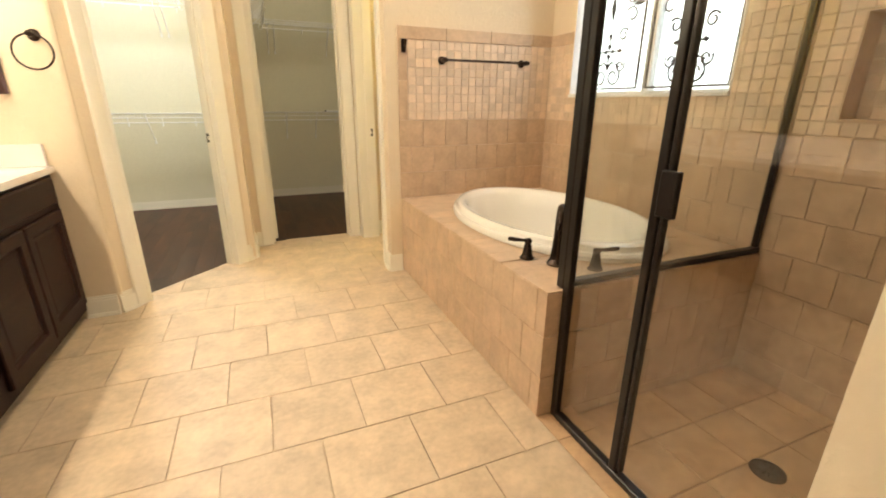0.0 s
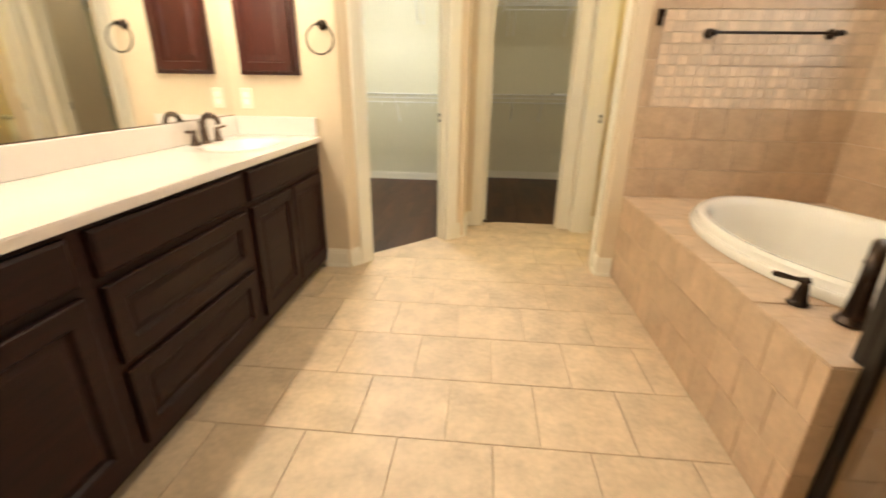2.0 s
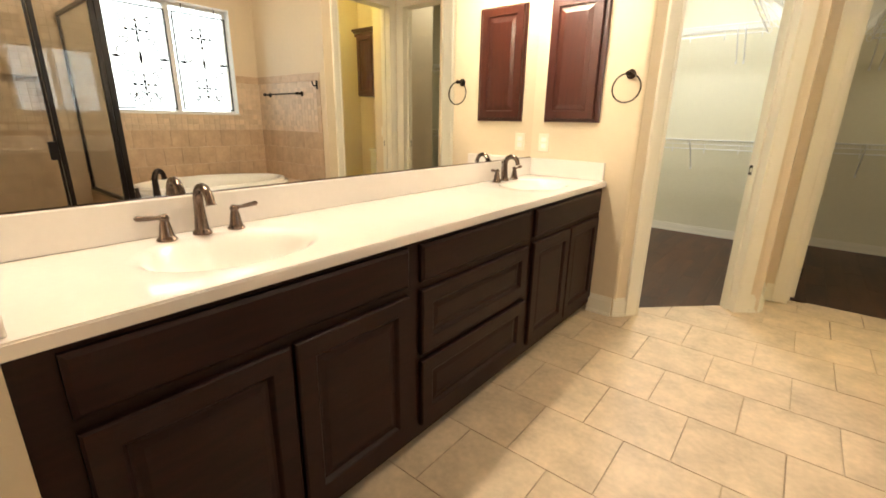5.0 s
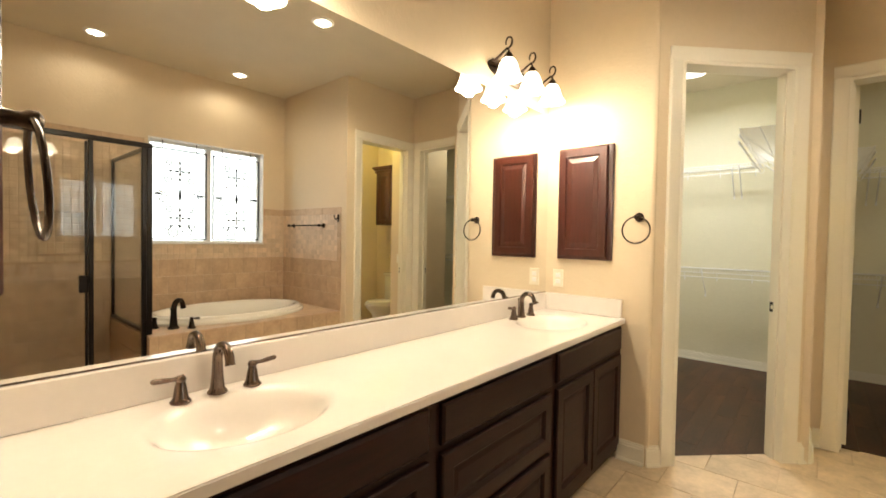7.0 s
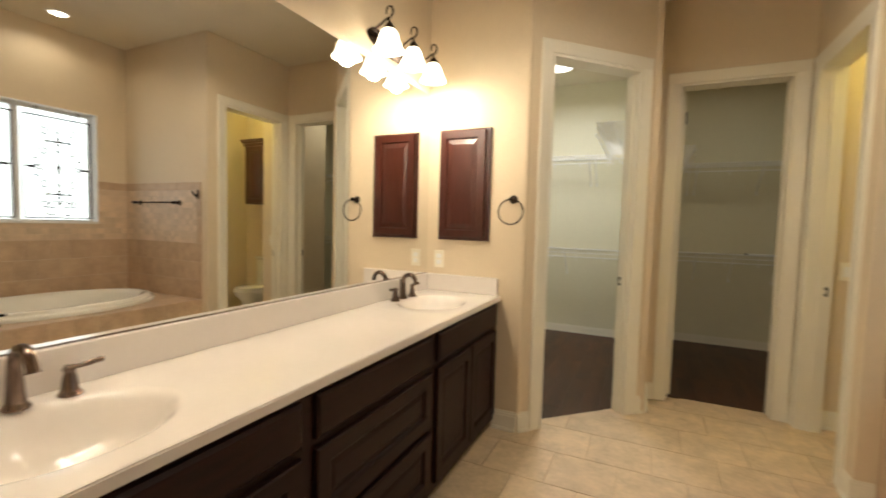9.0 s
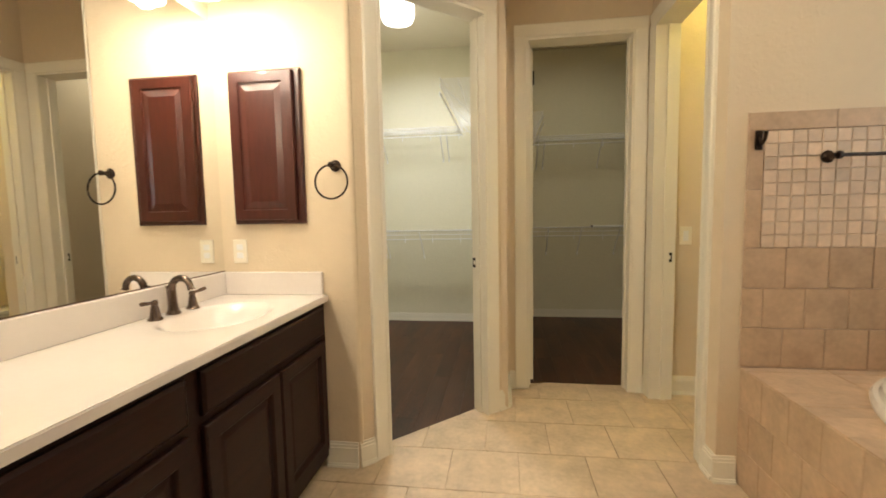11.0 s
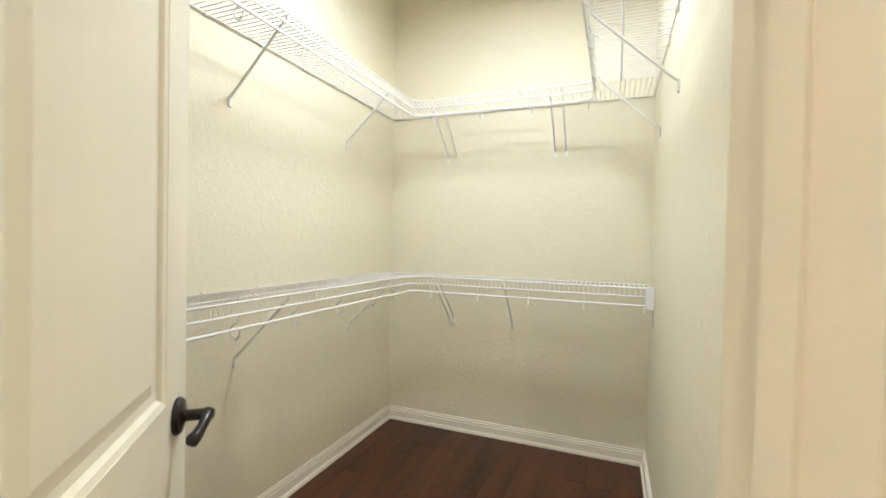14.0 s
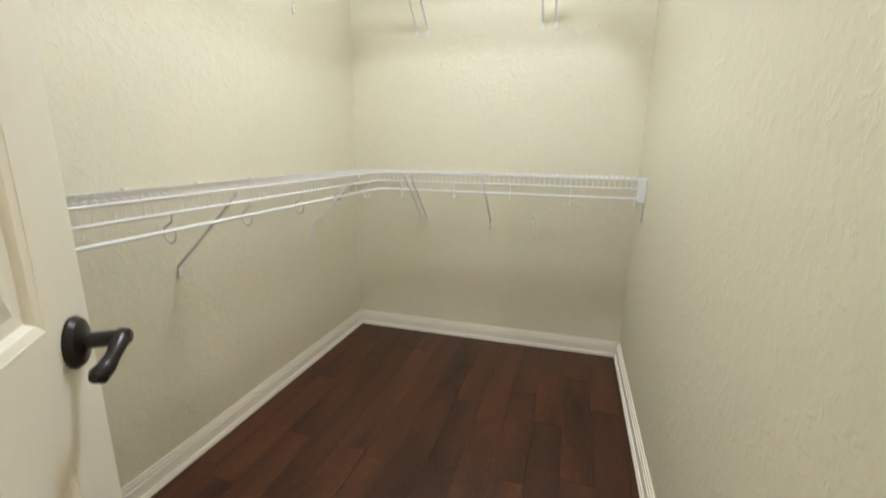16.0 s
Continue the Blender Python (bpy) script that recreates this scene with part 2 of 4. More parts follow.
def basis(origin, u, n):
    """A frame with local x along u, local y along n and local z up."""
    u, n = Vector(u).normalized(), Vector(n).normalized()
    w = Vector((0, 0, 1))
    return Matrix(((u.x, n.x, w.x, origin[0]), (u.y, n.y, w.y, origin[1]), (u.z, n.z, w.z, origin[2]), (0, 0, 0, 1)))


def arc(cx, cy, r, a0, a1, n):
    return [(cx + r * math.cos(radians(a0 + (a1 - a0) * i / n)), cy + r * math.sin(radians(a0 + (a1 - a0) * i / n))) for i in range(n + 1)]

# ---- the large structure ----
MX = -1.11          # vanity wall
END = 4.335         # wall at the vanity's far end
NEAR = 1.665        # wall at its near end, with the entry
WX = 2.46           # window wall
ALC = 4.395         # alcove end wall
TX0, TX1 = 1.21, 1.33   # wall of the toilet room
D2Y = 5.37          # face of the second closet's wall
BACK, BACK2 = 7.22, 7.50   # back walls of the two closets
T = 0.12
C1, C2 = Vector((-0.445, END)), Vector((0.29, 5.07))
DIR = Vector((1, 1)).normalized()
OUT = Vector((1, -1)).normalized()
DOOR_H = 2.37


def wall(name, boxes, mat=PAINT, label="beige painted textured wall"):
    bm = bmesh.new()
    for b in boxes:
        box(bm, *b)
    return structure(name, bm, mat, label, "wall")


wall("wall_vanity", [(MX - T, NEAR - T, 0, MX, END, CEIL)])
wall("wall_vanity_end", [(MX - T, END, 0, -0.47, END + T, CEIL)])
bm = bmesh.new()
prism(bm, [(-0.47, END + T), (-0.47, END)] + [(x, y) for x, y in arc(-0.447, END + 0.03, 0.03, -90, -45, 4)] + [tuple(C1 + DIR * 0.03 - OUT * 0.0), tuple(C1 + DIR * 0.03 - OUT * 0.1)], 0, CEIL)
structure("wall_corner", bm, PAINT, "beige painted wall with a rounded corner bead", "wall")


def diagonal(s0, s1, z0, z1, bm, depth=0.105):
    a, b = C1 + DIR * s0, C1 + DIR * s1
    prism(bm, [tuple(a), tuple(b), tuple(b - OUT * depth), tuple(a - OUT * depth)], z0, z1)


S0, S1, SL = 0.168, 0.87, (C2 - C1).length
bm = bmesh.new()
diagonal(0.03, S0, 0, CEIL, bm)
diagonal(S1, SL - 0.0, 0, CEIL, bm)
diagonal(S0, S1, DOOR_H, CEIL, bm)
structure("wall_diagonal", bm, PAINT, "beige painted diagonal wall with a doorway", "wall")
wall("wall_closets", [(0.17, 5.03, 0, 0.29, BACK2, CEIL)])
wall("wall_second_closet", [(0.29, D2Y, 0, 0.425, D2Y + T, CEIL), (1.105, D2Y, 0, TX1, D2Y + T, CEIL), (0.425, D2Y, DOOR_H, 1.105, D2Y + T, CEIL)])
wall("wall_toilet", [(TX0, ALC, 0, TX1, 4.575, CEIL), (TX0, 5.28, 0, TX1, D2Y, CEIL), (TX0, 4.575, DOOR_H, TX1, 5.28, CEIL)])
wall("wall_alcove_end", [(TX1, ALC, 0, WX + T, ALC + T, CEIL)])
wall("wall_toilet_side", [(TX1, D2Y, 0, 1.58, D2Y + T, CEIL), (1.46, D2Y + T, 0, 1.58, 6.29, CEIL), (1.58, 6.17, 0, 2.9, 6.29, CEIL)])
WY0, WY1, WZ0, WZ1 = 2.97, 4.13, 1.215, 2.27
NY0, NY1, NZ0, NZ1 = 2.17, 2.52, 1.12, 1.50
wall("wall_window", [(WX, 1.57, 0, WX + T, NY0, CEIL), (WX, NY0, 0, WX + T, NY1, NZ0), (WX, NY0, NZ1, WX + T, NY1, CEIL), (WX + 0.09, NY0, NZ0, WX + T, NY1, NZ1),
                     (WX, NY1, 0, WX + T, WY0, CEIL), (WX, WY0, 0, WX + T, WY1, WZ0), (WX, WY0, WZ1, WX + T, WY1, CEIL), (WX, WY1, 0, WX + T, ALC, CEIL)])
wall("wall_toilet_outer", [(2.78, ALC + T, 0, 2.9, 6.17, CEIL)])
wall("wall_entry_vanity", [(MX, NEAR - T, 0, -0.43, NEAR, CEIL)])
wall("wall_entry_shower", [(0.842, NEAR - T, 0, WX, NEAR, CEIL)])
wall("wall_entry_head", [(-0.43, NEAR - T, 2.45, 0.842, NEAR, CEIL)])
wall("wall_shower_near", [(1.30, NEAR, 0, WX, 1.80, CEIL)])
wall("wall_closet_outer", [(-1.63, END + T, 0, -1.51, BACK + T, CEIL)], CLOSET_PAINT, "pale cream closet wall with orange-peel texture")
wall("wall_closet_back", [(-1.51, BACK, 0, 0.17, BACK + T, CEIL)], CLOSET_PAINT, "pale cream closet wall with orange-peel texture")
wall("wall_closet_front", [(-1.51, END + T, 0, MX - T, END + T + 0.01, CEIL)], CLOSET_PAINT)
wall("wall_second_closet_end", [(2.30, 6.29, 0, 2.42, BACK2, CEIL)], CLOSET_PAINT)
wall("wall_second_closet_back", [(0.17, BACK2, 0, 2.42, BACK2 + T, CEIL)], CLOSET_PAINT, "pale cream closet wall with orange-peel texture")
wall("wall_closet_partition_face", [(0.163, 5.03, 0, 0.17, BACK, CEIL)], CLOSET_PAINT, "pale cream closet wall with orange-peel texture")
wall("wall_bedroom", [(-1.8, -1.6, 0, 2.9, -1.48, CEIL), (-1.8, -1.48, 0, -1.68, NEAR - T, CEIL), (2.78, -1.48, 0, 2.9, NEAR - T, CEIL), (-1.68, NEAR - T, 0, MX - T, NEAR, CEIL), (WX + T, NEAR - T, 0, 2.78, NEAR, CEIL)])
structure("ceiling", box(bmesh.new(), -1.8, -1.6, CEIL, 2.95, 7.7, CEIL + 0.1), CEIL_PAINT, "cream painted flat ceiling", "ceiling")
bm = bmesh.new()
prism(bm, [(MX, NEAR - T), (WX, NEAR - T), (WX, ALC), (TX0, ALC), (TX0, D2Y), (0.29, D2Y), (0.29, 5.07), (C1.x, END), (MX, END)], BATH_CEIL, CEIL - 0.004)
structure("ceiling_bath", bm, CEIL_PAINT, "cream painted bathroom ceiling", "ceiling")
structure("ground", box(bmesh.new(), -1.8, -1.6, -0.2, 2.95, 7.7, -0.07), GROUT, "bare slab under the floors", "slab")
structure("carpet", box(bmesh.new(), -1.68, -1.48, -0.07, 2.78, NEAR - 0.06, 0.0), CARPET, "beige bedroom carpet", "carpet")
bd = part("backdrop", box(bmesh.new(), 4.2, 0.5, -0.5, 4.22, 7.0, 5.0), OUTSIDE)
tagged(bd, "bright white overcast sky outside the window", "sky", "", "structure")

# trim: baseboards
def baseboard(a, b, out, top=0.122):
    """A stepped baseboard along the wall from a to b."""
    a, b, o = Vector(a), Vector(b), Vector(out).normalized()
    bm = bmesh.new()
    for depth, z0, z1 in ((0.026, 0.0, 0.012), (0.021, 0.012, 0.02), (0.015, 0.02, top - 0.026), (0.011, top - 0.026, top - 0.012), (0.006, top - 0.012, top)):
        prism(bm, [tuple(a), tuple(b), tuple(b + o * depth), tuple(a + o * depth)], z0, z1)
    return structure("baseboard", bm, TRIM, "cream painted stepped wooden baseboard", "baseboard")


def dg(s, n=0.0):
    v = C1 + DIR * s + OUT * n
    return (v.x, v.y)


baseboard((-0.60, END), (-0.445, END), (0, -1))
baseboard(dg(0.005), dg(S0 - 0.08), OUT)
baseboard(dg(S1 + 0.08), dg(SL), OUT)
baseboard((0.29, 5.07), (0.29, D2Y), (1, 0))
baseboard((0.306, D2Y), (0.345, D2Y), (0, -1))
baseboard((1.185, D2Y), (TX0, D2Y), (0, -1))
baseboard((TX0, ALC), (TX0, 4.495), (-1, 0))
baseboard((TX0 - 0.016, ALC), (1.29, ALC), (0, -1))
baseboard((TX1, D2Y), (1.58, D2Y), (0, -1))
baseboard((1.58, D2Y), (1.58, 6.17), (1, 0))
baseboard((1.596, 6.17), (2.78, 6.17), (0, -1))
baseboard((-1.51, 4.6), (-1.51, BACK), (1, 0), 0.088)
baseboard((-1.494, BACK), (0.147, BACK), (0, -1), 0.088)
baseboard((0.163, 5.1), (0.163, BACK), (-1, 0), 0.088)
baseboard((0.306, BACK2), (2.30, BACK2), (0, -1), 0.088)
baseboard((0.29, 5.5), (0.29, BACK2), (1, 0), 0.088)
baseboard((1.46, 5.5), (1.46, 6.29), (-1, 0), 0.088)


# doors
def casing_set(m, w, h, depth):
    """Jambs and moulded casing round an opening; local x along the wall, y to the room, z up; origin at the opening's left foot on the face."""
    root = thing("door_frame", m=m, label="cream painted wooden door frame with moulded casing", category="door frame")
    profile = [(0.0, 0.0), (0.0, 0.009), (0.005, 0.012), (0.022, 0.0125), (0.030, 0.0155), (0.048, 0.0165), (0.060, 0.0195), (0.071, 0.0195), (0.076, 0.015), (0.076, 0.0)]

    def trimmed(name, u0, z0, u1, z1, flip, top=False):
        """One length of moulding; its thin edge lies towards the opening."""
        bm = bmesh.new()
        if top:
            k = (z1 - z0) / 0.076
            ends = [[bm.verts.new((u, h, z0 + d * k)) for d, h in profile] for u in (u0, u1)]
        else:
            inner, way = (u1, -1) if flip else (u0, 1)
            ends = [[bm.verts.new((inner + way * d, h, z)) for d, h in profile] for z in (z0, z1)]
        for i in range(len(profile)):
            j = (i + 1) % len(profile)
            bm.faces.new((ends[0][i], ends[0][j], ends[1][j], ends[1][i]))
        bm.faces.new(ends[0])
        bm.faces.new(ends[1])
        part(name, bm, TRIM, root, "", True)
    trimmed("side_casing", -0.08, 0, -0.004, h + 0.004, True)
    trimmed("side_casing", w + 0.004, 0, w + 0.08, h + 0.004, False)
    trimmed("head_casing", -0.08, h + 0.0045, w + 0.08, h + 0.08, True, top=True)
    for u0, u1 in ((-0.004, 0.014), (w - 0.014, w + 0.004)):
        part("jamb", box(bmesh.new(), u0, -depth - 0.012, 0, u1, 0.012, h), TRIM, root)
    part("head_jamb", box(bmesh.new(), 0.0141, -depth - 0.012, h - 0.018, w - 0.0141, 0.012, h), TRIM, root)
    for u0, u1 in ((0.0141, 0.026), (w - 0.026, w - 0.0141)):
        part("stop", box(bmesh.new(), u0, -depth + 0.03, 0, u1, -depth + 0.062, h - 0.018), TRIM, root)
    return root


def strike(root, u, y, z, face):
    bm = rounded_box(min(u, u + face * 0.003), y - 0.017, z - 0.03, max(u, u + face * 0.003), y + 0.017, z + 0.03, 0.0012, 1)
    plate = part("strike_plate", bm, BLACK, root, "dark bronze strike plate")
    part("latch_hole", box(bmesh.new(), u + face * 0.0031 - 0.0004, y - 0.008, z - 0.013, u + face * 0.0031 + 0.0004, y + 0.008, z + 0.013), TRIM, plate)


M1 = basis((*dg(S0), 0), (DIR.x, DIR.y, 0), (OUT.x, OUT.y, 0))
f1 = casing_set(M1, S1 - S0, DOOR_H, 0.105)
strike(f1, S1 - S0 - 0.014, -0.095, 0.93, -1)
M2 = basis((0.425, D2Y, 0), (1, 0, 0), (0, -1, 0))
f2 = casing_set(M2, 0.68, DOOR_H, T)
strike(f2, 0.68 - 0.014, -0.10, 0.93, -1)
M3 = basis((TX0, 5.28, 0), (0, -1, 0), (-1, 0, 0))
f3 = casing_set(M3, 0.705, DOOR_H, T)
strike(f3, 0.014, -0.095, 0.93, 1)


def lever(root, u, y, z, s, reach):
    """A lever handle: rose, neck and scrolled grip; s is the side of the door."""
    h = part("handle", lathe(bmesh.new(), [(0.0, 0.0), (0.033, 0.0), (0.034, 0.004), (0.030, 0.010), (0.014, 0.013), (0.011, 0.016)], sides=24), BLACK, root, "oil-rubbed black lever handle", True, Matrix.Translation((u, y, z)) @ Euler((radians(-90 * s), 0, 0)).to_matrix().to_4x4())
    bm = bmesh.new()
    tube(bm, [(0, 0, 0.012), (0, 0, 0.054), (0, 0, 0.060), (0, 0, 0.063)], [0.0105, 0.0105, 0.0105, 0.007], 14)
    tube(bm, [(0.006, 0, 0.052), (-reach * 0.014, s * 0.003, 0.052), (-reach * 0.030, s * 0.012, 0.049), (-reach * 0.044, s * 0.021, 0.044), (-reach * 0.056, s * 0.025, 0.039), (-reach * 0.063, s * 0.024, 0.036)], [0.0115, 0.010, 0.0085, 0.0105, 0.012, 0.006], 14)
    part("grip", bm, BLACK, h, "", True)


def door_leaf(name, m, w, h, label):
    """A two-panel door; local x from the hinge, local y through its thickness, z up."""
    root = thing(name, m=m, label=label, category="door")
    t, st = 0.035, 0.115
    z0 = 0.012
    part("stile", box(bmesh.new(), 0, 0, z0, st, t, h), DOOR_PAINT, root)
    part("stile", box(bmesh.new(), w - st, 0, z0, w, t, h), DOOR_PAINT, root)
    lines = ((z0, 0.24), (0.80, 0.98), (h - 0.12, h))
    for a, b in lines:
        part("rail", box(bmesh.new(), st, 0, a, w - st, t, b), DOOR_PAINT, root)
    for a, b in ((0.24, 0.80), (0.98, h - 0.12)):
        bm = bmesh.new()
        panel(bm, st, a, w - st, b, [(0, t / 2), (0, t - 0.001), (0.010, t - 0.004), (0.016, t - 0.011), (0.030, t - 0.012), (0.055, t - 0.005)])
        bm2 = bmesh.new()
        panel(bm2, st, a, w - st, b, [(0, t / 2), (0, 0.001), (0.010, 0.004), (0.016, 0.011), (0.030, 0.012), (0.055, 0.005)])
        part("panel", bm, DOOR_PAINT, root)
        part("panel", bm2, DOOR_PAINT, root)
    lever(root, w - 0.058, t, 0.94, 1, 1)
    lever(root, w - 0.058, 0, 0.94, -1, 1)
    for z in (0.2, 2.15):
        part("hinge", tube(bmesh.new(), [(-0.006, -0.004, z - 0.045), (-0.006, -0.004, z + 0.045)], 0.005, 8), BLACK, root, "dark bronze hinge")
    part("latch", box(bmesh.new(), w, t / 2 - 0.012, 0.91, w + 0.0015, t / 2 + 0.012, 0.97), BLACK, root)
    return root


hinge1 = C1 + DIR * 0.165 - OUT * 0.15
LEAF1 = 128.2
a1 = radians(LEAF1)
lm = Matrix.Translation((hinge1.x, hinge1.y, 0)) @ Matrix.Rotation(a1, 4, "Z") @ Matrix.Translation((0, -0.035, 0))
leaf1 = door_leaf("closet_door", lm, 0.64, DOOR_H - 0.022, "open cream two-panel wooden door with black lever")
a2 = radians(97)
lm2 = Matrix.Translation((0.441, D2Y + T + 0.008, 0)) @ Matrix.Rotation(a2, 4, "Z") @ Matrix.Translation((0, -0.035, 0))
leaf2 = door_leaf("closet_door", lm2, 0.645, DOOR_H - 0.022, "open cream two-panel wooden door of the dark closet")

# window
win = thing("window_1", label="white framed two-part window with bright daylight", category="window", kind="structure")
FX = WX + 0.075
def frame_bars(name, parent, mat, x0, x1, y0, y1, z0, z1, w):
    for b in ((y0, z0, y1, z0 + w), (y0, z1 - w, y1, z1), (y0, z0 + w, y0 + w, z1 - w), (y1 - w, z0 + w, y1, z1 - w)):
        part(name, box(bmesh.new(), x0, b[0], b[1], x1, b[2], b[3]), mat, parent)
frame_bars("window_frame", win, WHITE, FX, FX + 0.04, WY0, WY1, WZ0, WZ1, 0.035)
part("mullion", box(bmesh.new(), FX - 0.004, 3.525, WZ0 + 0.035, FX + 0.044, 3.575, WZ1 - 0.035), WHITE, win)
for y0, y1 in ((WY0 + 0.035, 3.525), (3.575, WY1 - 0.035)):
    pane = part("pane", box(bmesh.new(), FX + 0.02, y0, WZ0 + 0.035, FX + 0.024, y1, WZ1 - 0.035), GLASS, win)
    pane.visible_shadow = False
for y0, y1 in ((WY0, WY0 + 0.008), (WY1 - 0.008, WY1)):
    part("reveal", box(bmesh.new(), WX - 0.010, y0, WZ0, FX, y1, WZ1), WHITE, win)
part("reveal", box(bmesh.new(), WX - 0.010, WY0 + 0.008, WZ1 - 0.008, FX, WY1 - 0.008, WZ1), WHITE, win)
part("window_sill", rounded_box(WX - 0.022, WY0 - 0.0, WZ0, FX, WY1, WZ0 + 0.022, 0.004), WHITE, win)


def scroll(cy, cz, r, turn, start, n=18, squeeze=0.62):
    pts = []
    for i in range(n + 1):
        k = i / n
        a = radians(start + turn * k)
        rr = r * (1 - squeeze * k)
        pts.append((0, cy + rr * math.cos(a), cz + rr * math.sin(a)))
    return pts


def iron_panel(y0, y1, z0, z1, x):
    root = thing("iron_window_grille", (x, 0, 0), "black wrought iron scroll grille hung before the window", "window grille", "grilles at the window")
    for b in ((y0, z0, y1, z0 + 0.011), (y0, z1 - 0.011, y1, z1), (y0, z0 + 0.011, y0 + 0.011, z1 - 0.011), (y1 - 0.011, z0 + 0.011, y1, z1 - 0.011)):
        part("bar", box(bmesh.new(), -0.005, b[0], b[1], 0.005, b[2], b[3]), IRON, root)
    cy, h = (y0 + y1) / 2, z1 - z0
    w = y1 - y0
    for zz in (0.40, 0.82):
        bm = bmesh.new()
        c = z0 + h * (0.24 if zz < 0.5 else 0.76)
        tube(bm, [(0, cy, c - 0.11), (0, cy, c + 0.11)], 0.0045, 6)
        tube(bm, [(0, cy - 0.10, c), (0, cy + 0.10, c)], 0.0045, 6)
        for sy, sz in ((1, 0), (-1, 0), (0, 1), (0, -1)):
            for q in (0.028, 0.085):
                tube(bm, [(0, cy + sy * (q - 0.02), c + sz * (q - 0.02)), (0, cy + sy * q, c + sz * q), (0, cy + sy * (q + 0.022), c + sz * (q + 0.022))], [0.003, 0.015, 0.002], 6)
        part("cross_ornament", bm, IRON, root, "", True)
        for s in (1, -1):
            for up in (1, -1):
                part("scroll", tube(bmesh.new(), scroll(cy + s * 0.105, c + up * 0.085, 0.038, s * up * 400, 90 - s * 60), 0.0056, 6), IRON, root, "", True)
    for s in (1, -1):
        bm = bmesh.new()
        tube(bm, [(0, cy, z0 + 0.13), (0, cy + s * 0.03, z0 + 0.16), (0, cy + s * 0.10, z0 + 0.13)] + scroll(cy + s * 0.055, z0 + 0.075, 0.058, -s * 420, 60 if s > 0 else 120), 0.006, 6)
        part("scroll", bm, IRON, root, "", True)
        part("spear", tube(bmesh.new(), [(0, cy + s * w * 0.46, z0 + h * 0.5), (0, cy + s * w * 0.38, z0 + h * 0.5), (0, cy + s * w * 0.30, z0 + h * 0.5)], [0.005, 0.016, 0.002], 6), IRON, root, "", True)
        part("scroll", tube(bmesh.new(), scroll(cy + s * w * 0.30, z0 + h * 0.56, 0.05, s * 300, 200 if s > 0 else -20), 0.0056, 6), IRON, root, "", True)
        part("scroll", tube(bmesh.new(), scroll(cy + s * w * 0.30, z0 + h * 0.44, 0.05, -s * 300, 160 if s > 0 else 20), 0.0056, 6), IRON, root, "", True)
    bm = bmesh.new()
    tube(bm, [(0, cy, z0 + h * 0.42), (0, cy, z0 + h * 0.5), (0, cy, z0 + h * 0.58)], [0.003, 0.016, 0.002], 6)
    part("spear", bm, IRON, root, "", True)
    for y in (y0 + 0.1, y1 - 0.1):
        part("hanger", tube(bmesh.new(), [(0, y, z1), (0, y, WZ1 - 0.012)], 0.004, 6), IRON, root)
    return root


iron_panel(WY0 + 0.035, 3.52, WZ0 + 0.045, WZ1 - 0.09, WX + 0.035)
iron_panel(3.58, WY1 - 0.035, WZ0 + 0.045, WZ1 - 0.09, WX + 0.035)

# ---- vanity ----
VX, TOPZ = -0.595, 0.825
CTR = 0.856
van = thing("vanity_cabinet", (0, 0, 0), "espresso-stained wooden vanity cabinet with raised panels", "cabinet")
part("body", box(box(box(bmesh.new(), MX + 0.004, NEAR + 0.003, 0.07, VX - 0.02, END - 0.003, TOPZ - 0.14), MX + 0.004, NEAR + 0.003, TOPZ - 0.14, MX + 0.02, END - 0.003, TOPZ), MX + 0.02, NEAR + 0.003, 0.0, VX - 0.06, END - 0.003, 0.0699), DARK_WOOD, van)
part("face_frame", box(bmesh.new(), VX - 0.0199, NEAR + 0.003, 0.055, VX, END - 0.003, TOPZ), DARK_WOOD, van)
FRONT = basis((VX, 0, 0), (0, 1, 0), (1, 0, 0))
RAISED = [(0, 0.0005), (0, 0.014), (0.005, 0.019), (0.052, 0.019), (0.057, 0.010), (0.072, 0.009), (0.092, 0.015)]
SLAB = [(0, 0.0005), (0, 0.012), (0.010, 0.019)]
FLAT = [(0, 0.0005), (0, 0.014), (0.005, 0.019), (0.055, 0.019), (0.059, 0.016), (0.066, 0.006), (0.074, 0.006), (0.090, 0.010)]
def front(name, y0, y1, z0, z1, rings):
    part(name, panel(bmesh.new(), y0, z0, y1, z1, rings), DARK_WOOD, van, "", False, FRONT)
front("false_drawer_front", 1.735, 2.595, 0.674, 0.806, SLAB)
front("door", 1.735, 2.160, 0.105, 0.645, FLAT)
front("door", 2.172, 2.595, 0.105, 0.645, FLAT)
front("drawer_front", 2.655, 3.395, 0.674, 0.806, SLAB)
front("drawer_front", 2.655, 3.395, 0.40, 0.645, FLAT)
front("drawer_front", 2.655, 3.395, 0.105, 0.373, FLAT)
front("false_drawer_front", 3.455, 4.295, 0.674, 0.806, SLAB)
front("door", 3.455, 3.870, 0.105, 0.645, FLAT)
front("door", 3.882, 4.295, 0.105, 0.645, FLAT)

SINKS = (2.17, 3.91)
SX, SA, SB = -0.845, 0.185, 0.235


